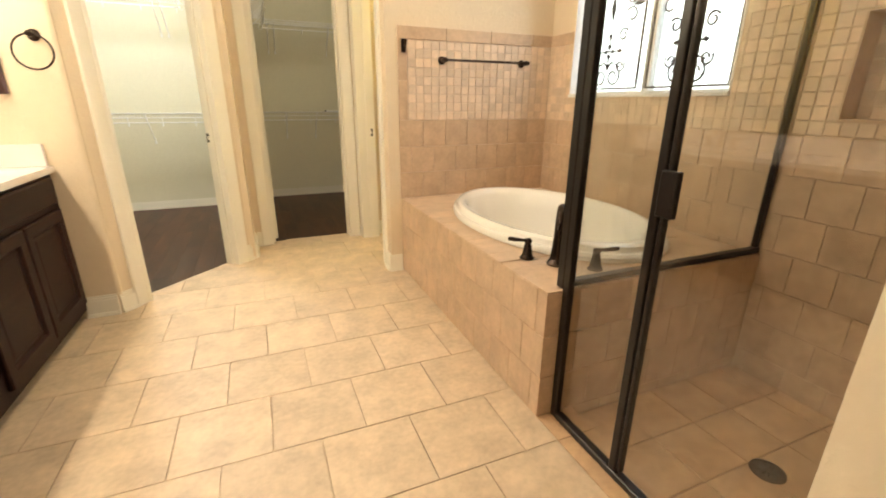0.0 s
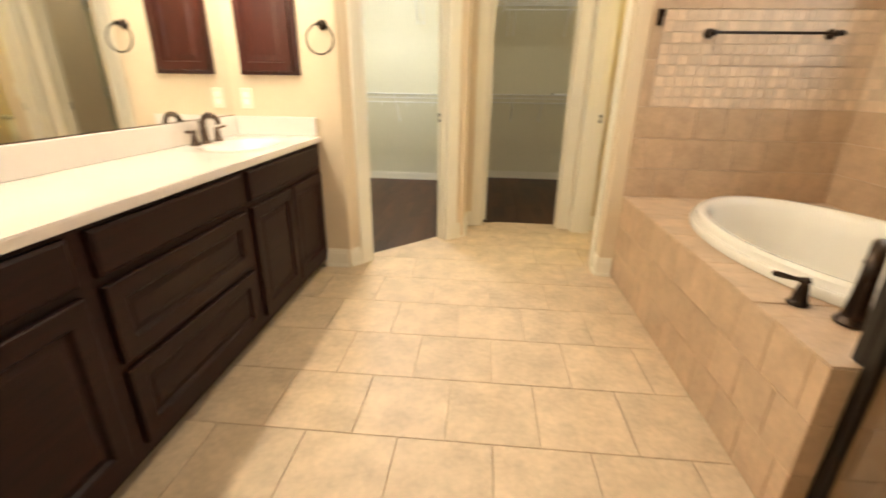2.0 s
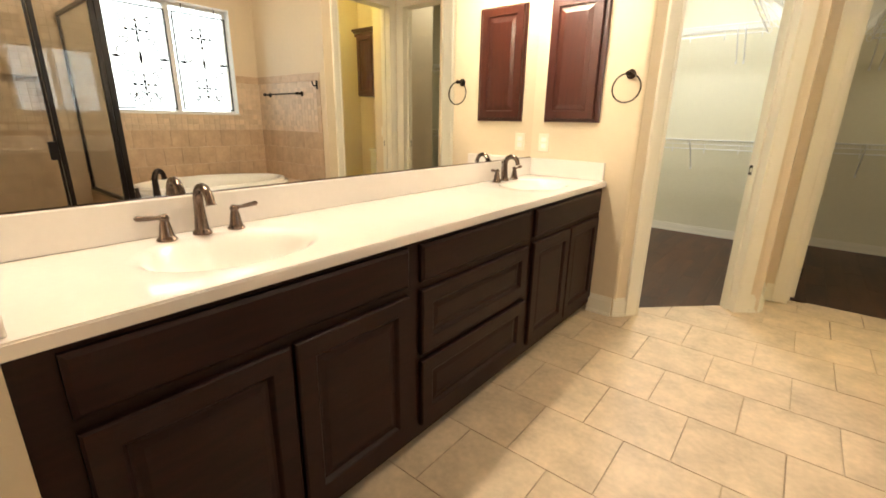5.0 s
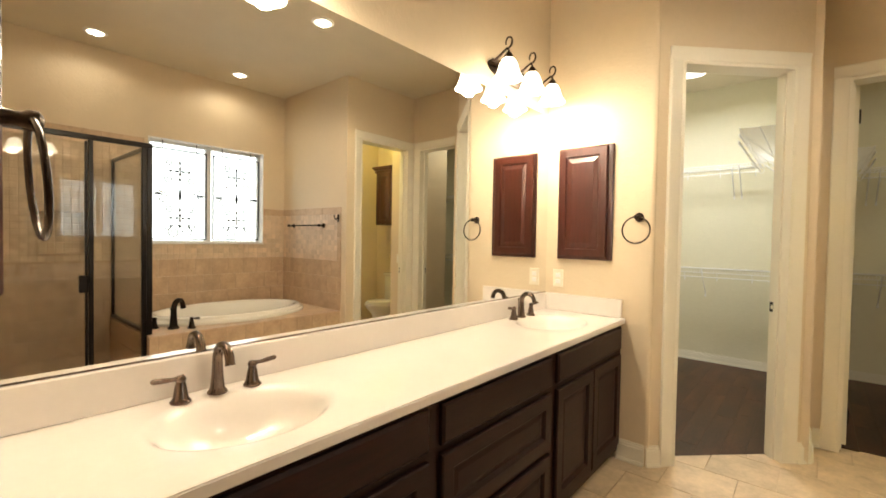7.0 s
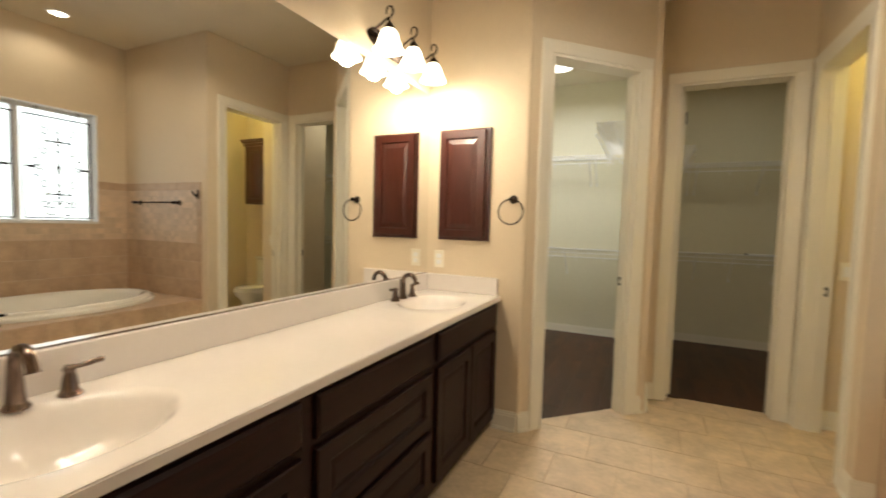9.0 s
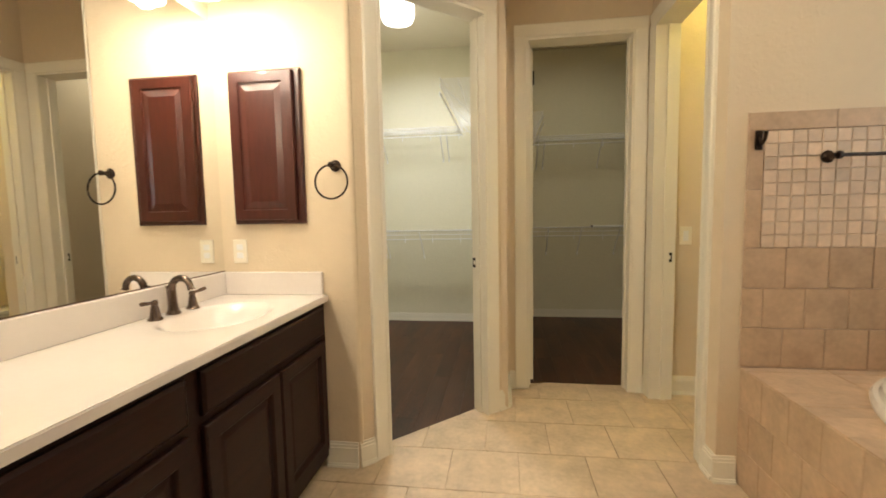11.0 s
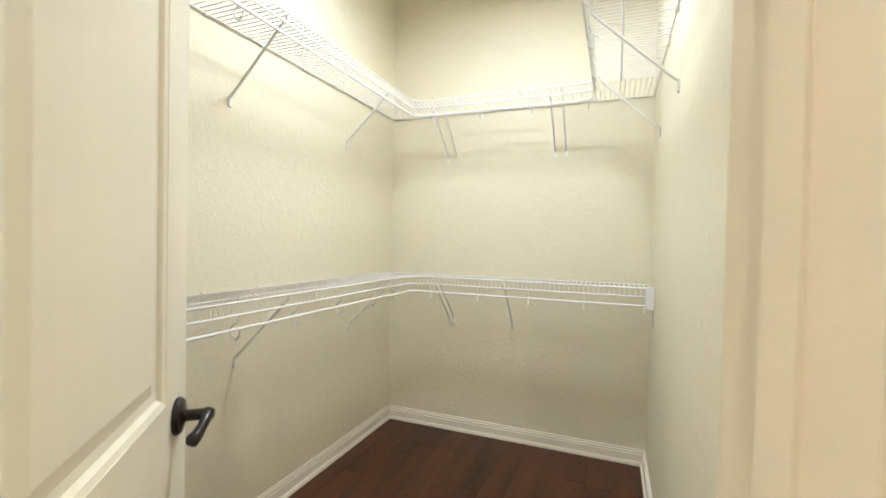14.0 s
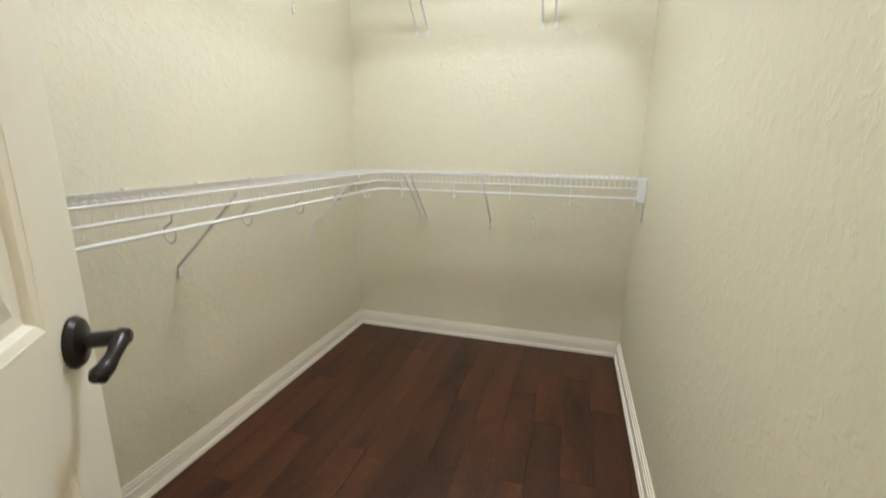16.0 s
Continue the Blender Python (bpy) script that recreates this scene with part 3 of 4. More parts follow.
def countertop():
    """A one-piece top with two moulded oval bowls."""
    root = thing("countertop", label="glossy cream cultured marble countertop with moulded sinks", category="countertop")
    bm = bmesh.new()
    x0, x1 = MX + 0.004, -0.577
    n = 48
    strips = ((NEAR + 0.003, 2.17 - 0.32, None), (2.17 - 0.32, 2.17 + 0.32, 2.17), (2.17 + 0.32, 3.91 - 0.32, None), (3.91 - 0.32, 3.91 + 0.32, 3.91), (3.91 + 0.32, END - 0.003, None))
    for y0, y1, c in strips:
        if c is None:
            bm.faces.new([bm.verts.new(p) for p in ((x0, y0, CTR), (x1, y0, CTR), (x1, y1, CTR), (x0, y1, CTR))])
            continue
        outer, rings = [], []
        for k in range(n):
            a = 2 * math.pi * k / n
            cx, cy = math.cos(a), math.sin(a)
            hx = (x1 - SX) if cx > 0 else (SX - x0)
            s = min(hx / abs(cx) if abs(cx) > 1e-6 else 9, 0.32 / abs(cy) if abs(cy) > 1e-6 else 9)
            outer.append(bm.verts.new((SX + s * cx, c + s * cy, CTR)))
        for f, z in ((1.06, 0.0), (1.02, -0.0012), (0.98, -0.004), (0.94, -0.010), (0.89, -0.022), (0.82, -0.045), (0.70, -0.083), (0.52, -0.115), (0.27, -0.133), (0.10, -0.137)):
            rings.append([bm.verts.new((SX + SA * f * math.cos(2 * math.pi * k / n), c + SB * f * math.sin(2 * math.pi * k / n), CTR + z)) for k in range(n)])
        for p, q in zip([outer] + rings, rings):
            for k in range(n):
                bm.faces.new((p[k], p[(k + 1) % n], q[(k + 1) % n], q[k]))
        bm.faces.new(rings[-1])
        for sx_, sy_ in ((x0, -1), (x0, 1), (x1, -1), (x1, 1)):
            corner = bm.verts.new((sx_, c + sy_ * 0.32, CTR))
            near = sorted(outer, key=lambda v: (v.co - corner.co).length)[:2]
            if (near[0].co - corner.co).length > 1e-4:
                bm.faces.new((corner, near[0], near[1]))
    part("top", bm, MARBLE, root, "", True)
    bm = bmesh.new()
    box(bm, x1 - 0.0005, NEAR + 0.003, CTR - 0.030, x1 + 0.006, END - 0.003, CTR - 0.004)
    box(bm, x1 - 0.006, NEAR + 0.003, CTR - 0.004, x1 + 0.003, END - 0.003, CTR - 0.0002)
    box(bm, x1 - 0.05, NEAR + 0.003, CTR - 0.033, x1 - 0.0005, END - 0.003, CTR - 0.0302)
    part("front_edge", bm, MARBLE, root)
    part("backsplash", rounded_box(MX + 0.003, NEAR + 0.003, CTR + 0.0005, MX + 0.023, END - 0.003, CTR + 0.112, 0.004), MARBLE, root)
    part("side_splash", rounded_box(MX + 0.0235, END - 0.022, CTR + 0.0005, -0.590, END - 0.002, CTR + 0.112, 0.004), MARBLE, root)
    part("side_splash", rounded_box(MX + 0.0235, NEAR + 0.002, CTR + 0.0005, -0.590, NEAR + 0.022, CTR + 0.112, 0.004), MARBLE, root)
    for c in SINKS:
        part("drain", lathe(bmesh.new(), [(0.0, 0.0), (0.024, 0.0), (0.026, 0.002), (0.022, 0.004), (0.0, 0.005)], (SX, c, CTR - 0.137), 20), FAUCET, root, "bronze sink drain", True)
    return root


countertop()


def faucet_handle(root, at, aim, mat=FAUCET, big=1.0):
    x, y, z = at
    h = part("faucet_handle", lathe(bmesh.new(), [(0.0, 0), (0.026, 0), (0.027, 0.004), (0.022, 0.009), (0.019, 0.016), (0.0145, 0.045), (0.011, 0.058), (0.014, 0.062), (0.014, 0.067), (0.009, 0.074), (0.0, 0.077)], (0, 0, 0), 20), mat, root, "", True, Matrix.Translation(at) @ Matrix.Scale(big, 4))
    d = Vector(aim).normalized()
    bm = tube(bmesh.new(), [Vector((0, 0, 0.068)) - d * 0.008, Vector((0, 0, 0.068)) + d * 0.02, Vector((0, 0, 0.071)) + d * 0.045, Vector((0, 0, 0.074)) + d * 0.068, Vector((0, 0, 0.075)) + d * 0.074], [0.009, 0.0055, 0.0075, 0.0078, 0.003], 12)
    part("lever", bm, mat, h, "", True)


def spout(root, at, aim, mat=FAUCET, big=1.0, lift=0.145):
    d = Vector(aim).normalized()
    z = Vector((0, 0, 1))
    s = part("spout", lathe(bmesh.new(), [(0.0, 0), (0.027, 0), (0.028, 0.004), (0.024, 0.010), (0.020, 0.016)], (0, 0, 0), 20), mat, root, "", True, Matrix.Translation(at) @ Matrix.Scale(big, 4))
    pts = [z * 0.008, z * 0.05, z * 0.09]
    rad = [0.021, 0.0165, 0.0145]
    for i in range(9):
        a = radians(180 - 22 * i)
        pts.append(d * (0.042 + 0.042 * math.cos(a)) + z * (0.10 + 0.045 * math.sin(a) * lift / 0.145))
        rad.append(0.0142 - 0.0002 * i)
    pts.append(pts[-1] + (pts[-1] - pts[-2]).normalized() * 0.006)
    rad.append(0.0155)
    part("neck", tube(bmesh.new(), pts, rad, 14), mat, s, "", True)
    part("pull_rod", tube(bmesh.new(), [d * -0.022 + z * 0.0, d * -0.022 + z * 0.10, d * -0.022 + z * 0.104, d * -0.022 + z * 0.114], [0.0025, 0.0025, 0.006, 0.005], 8), mat, s, "", True)


for c in SINKS:
    root = thing("sink_faucet", label="oil-rubbed bronze widespread faucet on the countertop", category="faucet", group="sink faucets")
    faucet_handle(root, (MX + 0.078, c - 0.1, CTR), (0.12, -1, 0))
    faucet_handle(root, (MX + 0.078, c + 0.1, CTR), (0.12, 1, 0))
    spout(root, (MX + 0.07, c, CTR), (1, 0, 0))

mir = thing("wall_mirror", label="large frameless wall mirror over the vanity", category="mirror", m=Matrix.Translation((MX + 0.006, END, 0)))
part("glass", box(bmesh.new(), -0.003, -(END - NEAR) + 0.006, CTR + 0.114, 0.003, -0.004, 2.155), MIRROR, mir)
part("bottom_channel", box(bmesh.new(), 0.0031, -(END - NEAR) + 0.006, CTR + 0.113, 0.006, -0.004, CTR + 0.1165), FAUCET, mir)


def wall_cabinet(x0, x1, z0, z1, y, n, label):
    m = basis((x0 if n < 0 else x1, y, 0), (1 if n < 0 else -1, 0, 0), (0, n, 0))
    root = thing("wall_cabinet", m=m, label=label, category="cabinet", group="cherry wall cabinets")
    w = x1 - x0
    part("body", panel(bmesh.new(), 0, z0, w, z1, [(0, 0.001), (0, 0.014), (0.006, 0.020)]), CHERRY, root)
    part("door", panel(bmesh.new(), 0.012, z0 + 0.018, w - 0.03, z1 - 0.012, [(0, 0.0201), (0, 0.036), (0.005, 0.040), (0.048, 0.040), (0.052, 0.031), (0.060, 0.031), (0.088, 0.038)]), CHERRY, root)
    return root


wall_cabinet(-1.018, -0.66, 1.20, 1.918, END, -1, "cherry-stained raised-panel cabinet set in the wall")
wall_cabinet(-1.018, -0.66, 1.20, 1.918, NEAR, 1, "cherry-stained raised-panel cabinet beside the entry")


def towel_ring(x, y, z, n):
    root = thing("towel_ring", (x, y, z), "oil-rubbed bronze towel ring on the wall", "towel ring", "towel rings")
    turn = Matrix.Rotation(radians(90 if n < 0 else -90), 4, "X")
    part("mount", lathe(bmesh.new(), [(0.0, 0.0005), (0.026, 0.0005), (0.027, 0.005), (0.019, 0.011), (0.012, 0.022), (0.010, 0.045), (0.014, 0.052), (0.014, 0.062), (0.007, 0.068)], sides=20), BRONZE, root, "", True, turn)
    ring = [(0.077 * math.sin(2 * math.pi * k / 40), n * (0.055 + 0.012 * (1 - math.cos(2 * math.pi * k / 40)) * 0.5), -0.077 + 0.077 * math.cos(2 * math.pi * k / 40)) for k in range(40)]
    part("ring", tube(bmesh.new(), ring, 0.0045, 10, True), BRONZE, root, "", True)


towel_ring(-0.508, END, 1.465, -1)
towel_ring(-0.508, NEAR, 1.465, 1)


def wall_plate(name, m, w, h, label, toggle):
    root = thing(name, m=m, label=label, category=name.replace("_", " "))
    part("plate", panel(bmesh.new(), -w / 2, -h / 2, w / 2, h / 2, [(0, 0.0005), (0, 0.003), (0.003, 0.006)]), PLATE, root)
    if toggle:
        part("rocker", panel(bmesh.new(), -0.016, -0.033, 0.016, 0.033, [(0, 0.0061), (0, 0.008), (0.002, 0.009)]), WHITE, root)
    else:
        for z in (-0.02, 0.02):
            part("socket", panel(bmesh.new(), -0.017, z - 0.014, 0.017, z + 0.014, [(0, 0.0061), (0.002, 0.0075)]), WHITE, root)


wall_plate("wall_outlet", basis((-1.012, END, 1.068), (1, 0, 0), (0, -1, 0)), 0.072, 0.116, "ivory plastic wall outlet above the countertop", False)
wall_plate("light_switch", basis((1.44, D2Y, 1.06), (1, 0, 0), (0, -1, 0)), 0.075, 0.118, "ivory plastic light switch in the toilet room", True)


def vanity_light(cy, z=2.285):
    root = thing("vanity_light", (MX, cy, z), "bronze three-arm vanity light with lit bell shades", "wall lamp", "vanity lights")
    part("back_plate", lathe(bmesh.new(), [(0.0, 0.0005), (0.075, 0.0005), (0.076, 0.006), (0.06, 0.018), (0.035, 0.03), (0.0, 0.034)], sides=28, sx=0.8, sy=3.3), BRONZE, root, "", True, Matrix.Rotation(radians(90), 4, "Y"))
    part("bar", tube(bmesh.new(), [(0.05, -0.27, 0.0), (0.05, 0.27, 0.0)], 0.008, 10), BRONZE, root, "", True)
    part("stem", tube(bmesh.new(), [(0.02, 0, 0), (0.06, 0, 0)], 0.014, 10), BRONZE, root, "", True)
    for dy in SHADE_OFF:
        arm = [(0.05, dy, 0.0), (0.075, dy, 0.012), (0.105, dy, 0.03), (0.13, dy, 0.045), (0.14, dy, 0.03), (0.14, dy, 0.005)]
        bm = tube(bmesh.new(), arm, [0.007, 0.007, 0.006, 0.006, 0.006, 0.006], 8)
        curl = [(0.14 + 0.022 * math.sin(a) * (1 if i < 9 else 0.8) - 0.002, dy, 0.075 - 0.032 * math.cos(a) * (1 - 0.03 * i)) for i, a in enumerate([radians(25 * k) for k in range(13)])]
        tube(bm, curl, [0.0055 - 0.00015 * i for i in range(13)], 8)
        part("arm", bm, BRONZE, root, "", True)
        part("holder", lathe(bmesh.new(), [(0.0, 0.02), (0.012, 0.02), (0.02, 0.008), (0.028, -0.006), (0.028, -0.014), (0.0, -0.014)], (0.14, dy, 0.0), 18), BRONZE, root, "", True)
        part("shade", lathe(bmesh.new(), [(0.024, -0.012), (0.036, -0.022), (0.047, -0.045), (0.055, -0.075), (0.066, -0.10), (0.078, -0.118), (0.075, -0.118), (0.062, -0.098), (0.051, -0.073), (0.043, -0.045), (0.032, -0.024), (0.022, -0.016)], (0.14, dy, 0.0), 28, cap=False), SHADE, root, "lit frosted glass bell shade", True)


for cy in VANITY_Y:
    vanity_light(cy)
for p in ((2.1, 2.5), (2.1, 3.69), (0.47, 3.6)):
    root = thing("recessed_light", (p[0], p[1], BATH_CEIL), "white recessed ceiling light, lit", "ceiling lamp", "recessed ceiling lights")
    part("trim_ring", lathe(bmesh.new(), [(0.062, -0.001), (0.085, -0.001), (0.077, -0.008), (0.064, -0.010)], sides=28, cap=False), WHITE, root, "", True)
    part("bulb", lathe(bmesh.new(), [(0.0, -0.002), (0.060, -0.002), (0.055, -0.008), (0.0, -0.012)], sides=24), BULB, root, "lit frosted bulb face", True)
for name, at in (("closet_ceiling_light", (-0.60, 6.08, CEIL)), ("toilet_ceiling_light", (2.0, 5.1, CEIL)), ("closet_ceiling_light", (1.0, 6.25, CEIL))):
    dim = at[0] == 1.0
    root = thing(name, at, "dim white glass dome light on the ceiling" if dim else "lit white glass dome light on the ceiling", "ceiling lamp")
    part("pan", lathe(bmesh.new(), [(0.0, -0.001), (0.15, -0.001), (0.152, -0.018), (0.0, -0.02)], sides=32), WHITE, root, "", True)
    part("dome", lathe(bmesh.new(), [(0.138, -0.0201), (0.142, -0.07), (0.140, -0.15), (0.125, -0.182), (0.07, -0.196), (0.0, -0.20)] if not dim else [(0.138, -0.0201), (0.14, -0.05), (0.12, -0.09), (0.07, -0.112), (0.0, -0.118)], sides=32), DIM_DOME if dim else DOME, root, "lit frosted glass dome", True)

# ---- tub deck, tub and shower ----
DX0, DY0, DZ = 1.296, 2.667, 0.538
deck = thing("tub_deck", label="tan tiled platform round the bathtub", category="tub deck", kind="structure")
TCX, TCY, TA, TB = 1.885, 3.52, 0.475, 0.745


def deck_core():
    bm = bmesh.new()
    n = 64
    x0, x1, y0, y1 = DX0 + 0.006, WX, DY0 + 0.006, ALC
    ring = [bm.verts.new((TCX + 0.93 * TA * math.cos(2 * math.pi * k / n), TCY + 0.93 * TB * math.sin(2 * math.pi * k / n), DZ - 0.007)) for k in range(n)]
    outer = []
    for k in range(n):
        cx, cy = math.cos(2 * math.pi * k / n), math.sin(2 * math.pi * k / n)
        hx = (x1 - TCX) if cx > 0 else (TCX - x0)
        hy = (y1 - TCY) if cy > 0 else (TCY - y0)
        s = min(hx / max(abs(cx), 1e-6), hy / max(abs(cy), 1e-6))
        outer.append(bm.verts.new((TCX + s * cx, TCY + s * cy, DZ - 0.007)))
    for k in range(n):
        bm.faces.new((outer[k], outer[(k + 1) % n], ring[(k + 1) % n], ring[k]))
    for a in ((x0, y0), (x0, y1), (x1, y0), (x1, y1)):
        c = bm.verts.new((*a, DZ - 0.007))
        near = sorted(outer, key=lambda v: (v.co - c.co).length)[:2]
        if (near[0].co - c.co).length > 1e-4:
            bm.faces.new((c, near[0], near[1]))
    box(bm, x0, y0, -0.07, x0 + 0.04, y1, DZ - 0.0072)
    box(bm, x0 + 0.04, y0, -0.07, x1, y0 + 0.04, DZ - 0.0072)
    return bm


part("core", deck_core(), GROUT, deck)

tub = thing("bathtub", (TCX, TCY, 0), "glossy white oval drop-in bathtub in the tiled deck", "bathtub")
rim = [(1.0, DZ + 0.001), (1.005, DZ + 0.02), (0.99, DZ + 0.034), (0.965, DZ + 0.036), (0.955, DZ + 0.045), (0.95, DZ + 0.058), (0.925, DZ + 0.068), (0.88, DZ + 0.067), (0.855, DZ + 0.058), (0.83, DZ + 0.03), (0.80, DZ - 0.06), (0.76, DZ - 0.20), (0.70, DZ - 0.32), (0.58, DZ - 0.385), (0.30, DZ - 0.40), (0.0, DZ - 0.402)]
part("shell", lathe(bmesh.new(), rim, sides=72, sx=TA, sy=TB, cap=False), PORCELAIN, tub, "", True)
tf = thing("tub_faucet", label="oil-rubbed bronze roman tub faucet on the deck", category="faucet")
faucet_handle(tf, (1.430, 3.005, DZ), (-0.9, 0.35, 0), BRONZE, 1.2)
faucet_handle(tf, (1.615, 2.790, DZ), (0.75, -0.3, 0), BRONZE, 1.2)
spout(tf, (1.505, 2.895, DZ), (0.65, 0.75, 0), BRONZE, 1.55)

# shower pan: a curb and a sunk floor
SH0 = 1.80
SF = -0.05
core = bmesh.new()
for y0, z0, y1, z1 in ((1.80, SF - 0.01, NY0, 2.24), (NY1, SF - 0.01, 2.94, 2.24), (NY0, SF - 0.01, NY1, NZ0), (NY0, NZ1, NY1, 2.24)):
    box(core, WX - 0.004, y0, z0, WX - 0.0005, y1, z1)
part("shower_wall_core", core, GROUT, deck)
glassroot = thing("shower_enclosure", label="clear glass shower enclosure with black metal frame", category="shower enclosure")
GX, TOPF = 1.375, 1.965
P0, P1, P2 = 2.655, 2.335, 1.815
PW = 0.014
part("post", rounded_box(GX - PW, P0 - 0.02, 0.0, GX + PW, P0 + 0.012, TOPF, 0.003, 1), BLACK, glassroot)
part("post", rounded_box(GX - PW, P1 - 0.014, 0.0, GX + PW, P1 + 0.014, TOPF, 0.003, 1), BLACK, glassroot)
part("post", rounded_box(GX - PW, P2 - 0.014, 0.0, GX + PW, P2 + 0.012, TOPF, 0.003, 1), BLACK, glassroot)
part("top_rail", rounded_box(GX - PW - 0.003, P2 - 0.014, TOPF, GX + PW + 0.003, P0 + 0.05, TOPF + 0.035, 0.003, 1), BLACK, glassroot)
part("bottom_rail", rounded_box(GX - PW - 0.003, P2 + 0.013, 0.002, GX + PW + 0.003, P0 - 0.021, 0.028, 0.003, 1), BLACK, glassroot)
part("top_rail", rounded_box(GX + PW + 0.004, P0 + 0.022, TOPF, WX - 0.011, P0 + 0.046, TOPF + 0.03, 0.003, 1), BLACK, glassroot)
part("bottom_rail", rounded_box(GX + PW + 0.001, P0 + 0.016, DZ + 0.002, WX - 0.011, P0 + 0.052, DZ + 0.026, 0.003, 1), BLACK, glassroot)
part("post", rounded_box(GX - PW, P0 + 0.0125, DZ + 0.002, GX + PW, P0 + 0.05, TOPF, 0.003, 1), BLACK, glassroot)
part("post", rounded_box(WX - 0.038, P0 + 0.022, DZ + 0.026, WX - 0.011, P0 + 0.046, TOPF, 0.003, 1), BLACK, glassroot)
part("glass_panel", box(bmesh.new(), GX - 0.003, P1 + 0.013, 0.028, GX + 0.003, P0 - 0.02, TOPF), GLASS, glassroot, "clear fixed glass panel")
part("glass_panel", box(bmesh.new(), GX + PW, P0 + 0.031, DZ + 0.026, WX - 0.038, P0 + 0.037, TOPF), GLASS, glassroot, "clear fixed glass panel on the deck")
sd = part("shower_door", box(bmesh.new(), GX - 0.003, P2 + 0.03, 0.05, GX + 0.003, P1 - 0.03, TOPF - 0.02), GLASS, glassroot, "clear glass shower door")
part("door_stile", rounded_box(GX - 0.011, P1 - 0.033, 0.04, GX + 0.011, P1 - 0.018, TOPF - 0.012, 0.003, 1), BLACK, sd)
part("door_stile", rounded_box(GX - 0.011, P2 + 0.014, 0.04, GX + 0.011, P2 + 0.03, TOPF - 0.012, 0.003, 1), BLACK, sd)
part("door_pull", rounded_box(GX - 0.032, P1 - 0.07, 0.90, GX - 0.012, P1 - 0.018, 1.02, 0.003, 1), BLACK, sd, "black metal door pull")
dr = thing("shower_drain", (1.93, 2.17, SF + 0.0035), "round bronze shower floor drain", "drain")
part("flange", lathe(bmesh.new(), [(0.044, 0.0), (0.056, 0.0), (0.055, 0.004), (0.045, 0.005)], sides=28, cap=False), BRONZE, dr, "", True)
part("grate", lathe(bmesh.new(), [(0.0, 0.001), (0.044, 0.001), (0.044, 0.003), (0.0, 0.004)], sides=28), BRONZE, dr, "", True)
for k in range(10):
    a = 2 * math.pi * k / 10
    part("slot", tube(bmesh.new(), [(0.012 * math.cos(a), 0.012 * math.sin(a), 0.0042), (0.036 * math.cos(a), 0.036 * math.sin(a), 0.0042)], 0.0025, 6), BLACK, dr)

# towel bar and robe hook on the alcove wall
tb = thing("towel_bar", label="oil-rubbed bronze towel bar on the mosaic wall", category="towel bar")
for x in (1.59, 2.20):
    part("bracket", lathe(bmesh.new(), [(0.0, 0.0), (0.025, 0.0), (0.026, 0.005), (0.016, 0.012), (0.011, 0.022), (0.011, 0.05), (0.016, 0.056), (0.016, 0.07), (0.0, 0.076)], sides=18), BRONZE, tb, "", True, Matrix.Translation((x, ALC - 0.0135, 1.438)) @ Matrix.Rotation(radians(90), 4, "X"))
part("bar", tube(bmesh.new(), [(1.565, ALC - 0.075, 1.438), (1.575, ALC - 0.075, 1.438), (2.215, ALC - 0.075, 1.438), (2.225, ALC - 0.075, 1.438)], [0.013, 0.0075, 0.0075, 0.013], 12), BRONZE, tb, "", True)
hk = thing("robe_hook", label="oil-rubbed bronze robe hook on the tile border", category="hook")
part("plate", rounded_box(1.312, ALC - 0.021, 1.475, 1.342, ALC - 0.0133, 1.555, 0.004), BRONZE, hk)
part("hook", tube(bmesh.new(), [(1.327, ALC - 0.02, 1.52), (1.327, ALC - 0.045, 1.50), (1.327, ALC - 0.062, 1.515), (1.327, ALC - 0.066, 1.545)], [0.008, 0.008, 0.007, 0.009], 10), BRONZE, hk, "", True)

# ---- toilet room ----
TLX = 2.15
toilet = thing("toilet", (TLX, 6.165, 0), "white porcelain toilet with tank and closed lid", "toilet")
part("tank", rounded_box(-0.225, -0.20, 0.40, 0.225, -0.012, 0.755, 0.025, 3), PORCELAIN, toilet, "", True)
part("tank_lid", rounded_box(-0.235, -0.212, 0.756, 0.235, -0.008, 0.795, 0.012, 3), PORCELAIN, toilet, "", True)
bm = bmesh.new()
lathe(bm, [(0.56, 0.0), (0.58, 0.02), (0.50, 0.08), (0.47, 0.16), (0.60, 0.25), (0.92, 0.34), (1.0, 0.385), (0.98, 0.395), (0.0, 0.396)], (0, -0.44, 0), 40, 0.185, 0.27)
part("bowl", bm, PORCELAIN, toilet, "", True)
part("seat", lathe(bmesh.new(), [(0.0, 0.397), (1.0, 0.397), (1.03, 0.405), (1.01, 0.416), (0.0, 0.418)], (0, -0.43, 0), 40, 0.185, 0.26), PORCELAIN, toilet, "", True)
part("lid", lathe(bmesh.new(), [(0.0, 0.4185), (0.99, 0.4185), (1.01, 0.426), (0.9, 0.436), (0.0, 0.440)], (0, -0.42, 0), 40, 0.182, 0.25), PORCELAIN, toilet, "", True)
part("foot", rounded_box(-0.10, -0.40, 0.0, 0.10, -0.06, 0.40, 0.03, 2), PORCELAIN, toilet, "", True)
part("flush_lever", tube(bmesh.new(), [(-0.19, -0.202, 0.70), (-0.19, -0.222, 0.70), (-0.15, -0.226, 0.695), (-0.12, -0.226, 0.69)], [0.012, 0.009, 0.007, 0.008], 10), BRONZE, toilet, "bronze flush lever", True)
wc = thing("toilet_cabinet", (1.84, 6.169, 1.50), "dark cherry cabinet with crown hung above the toilet", "cabinet")
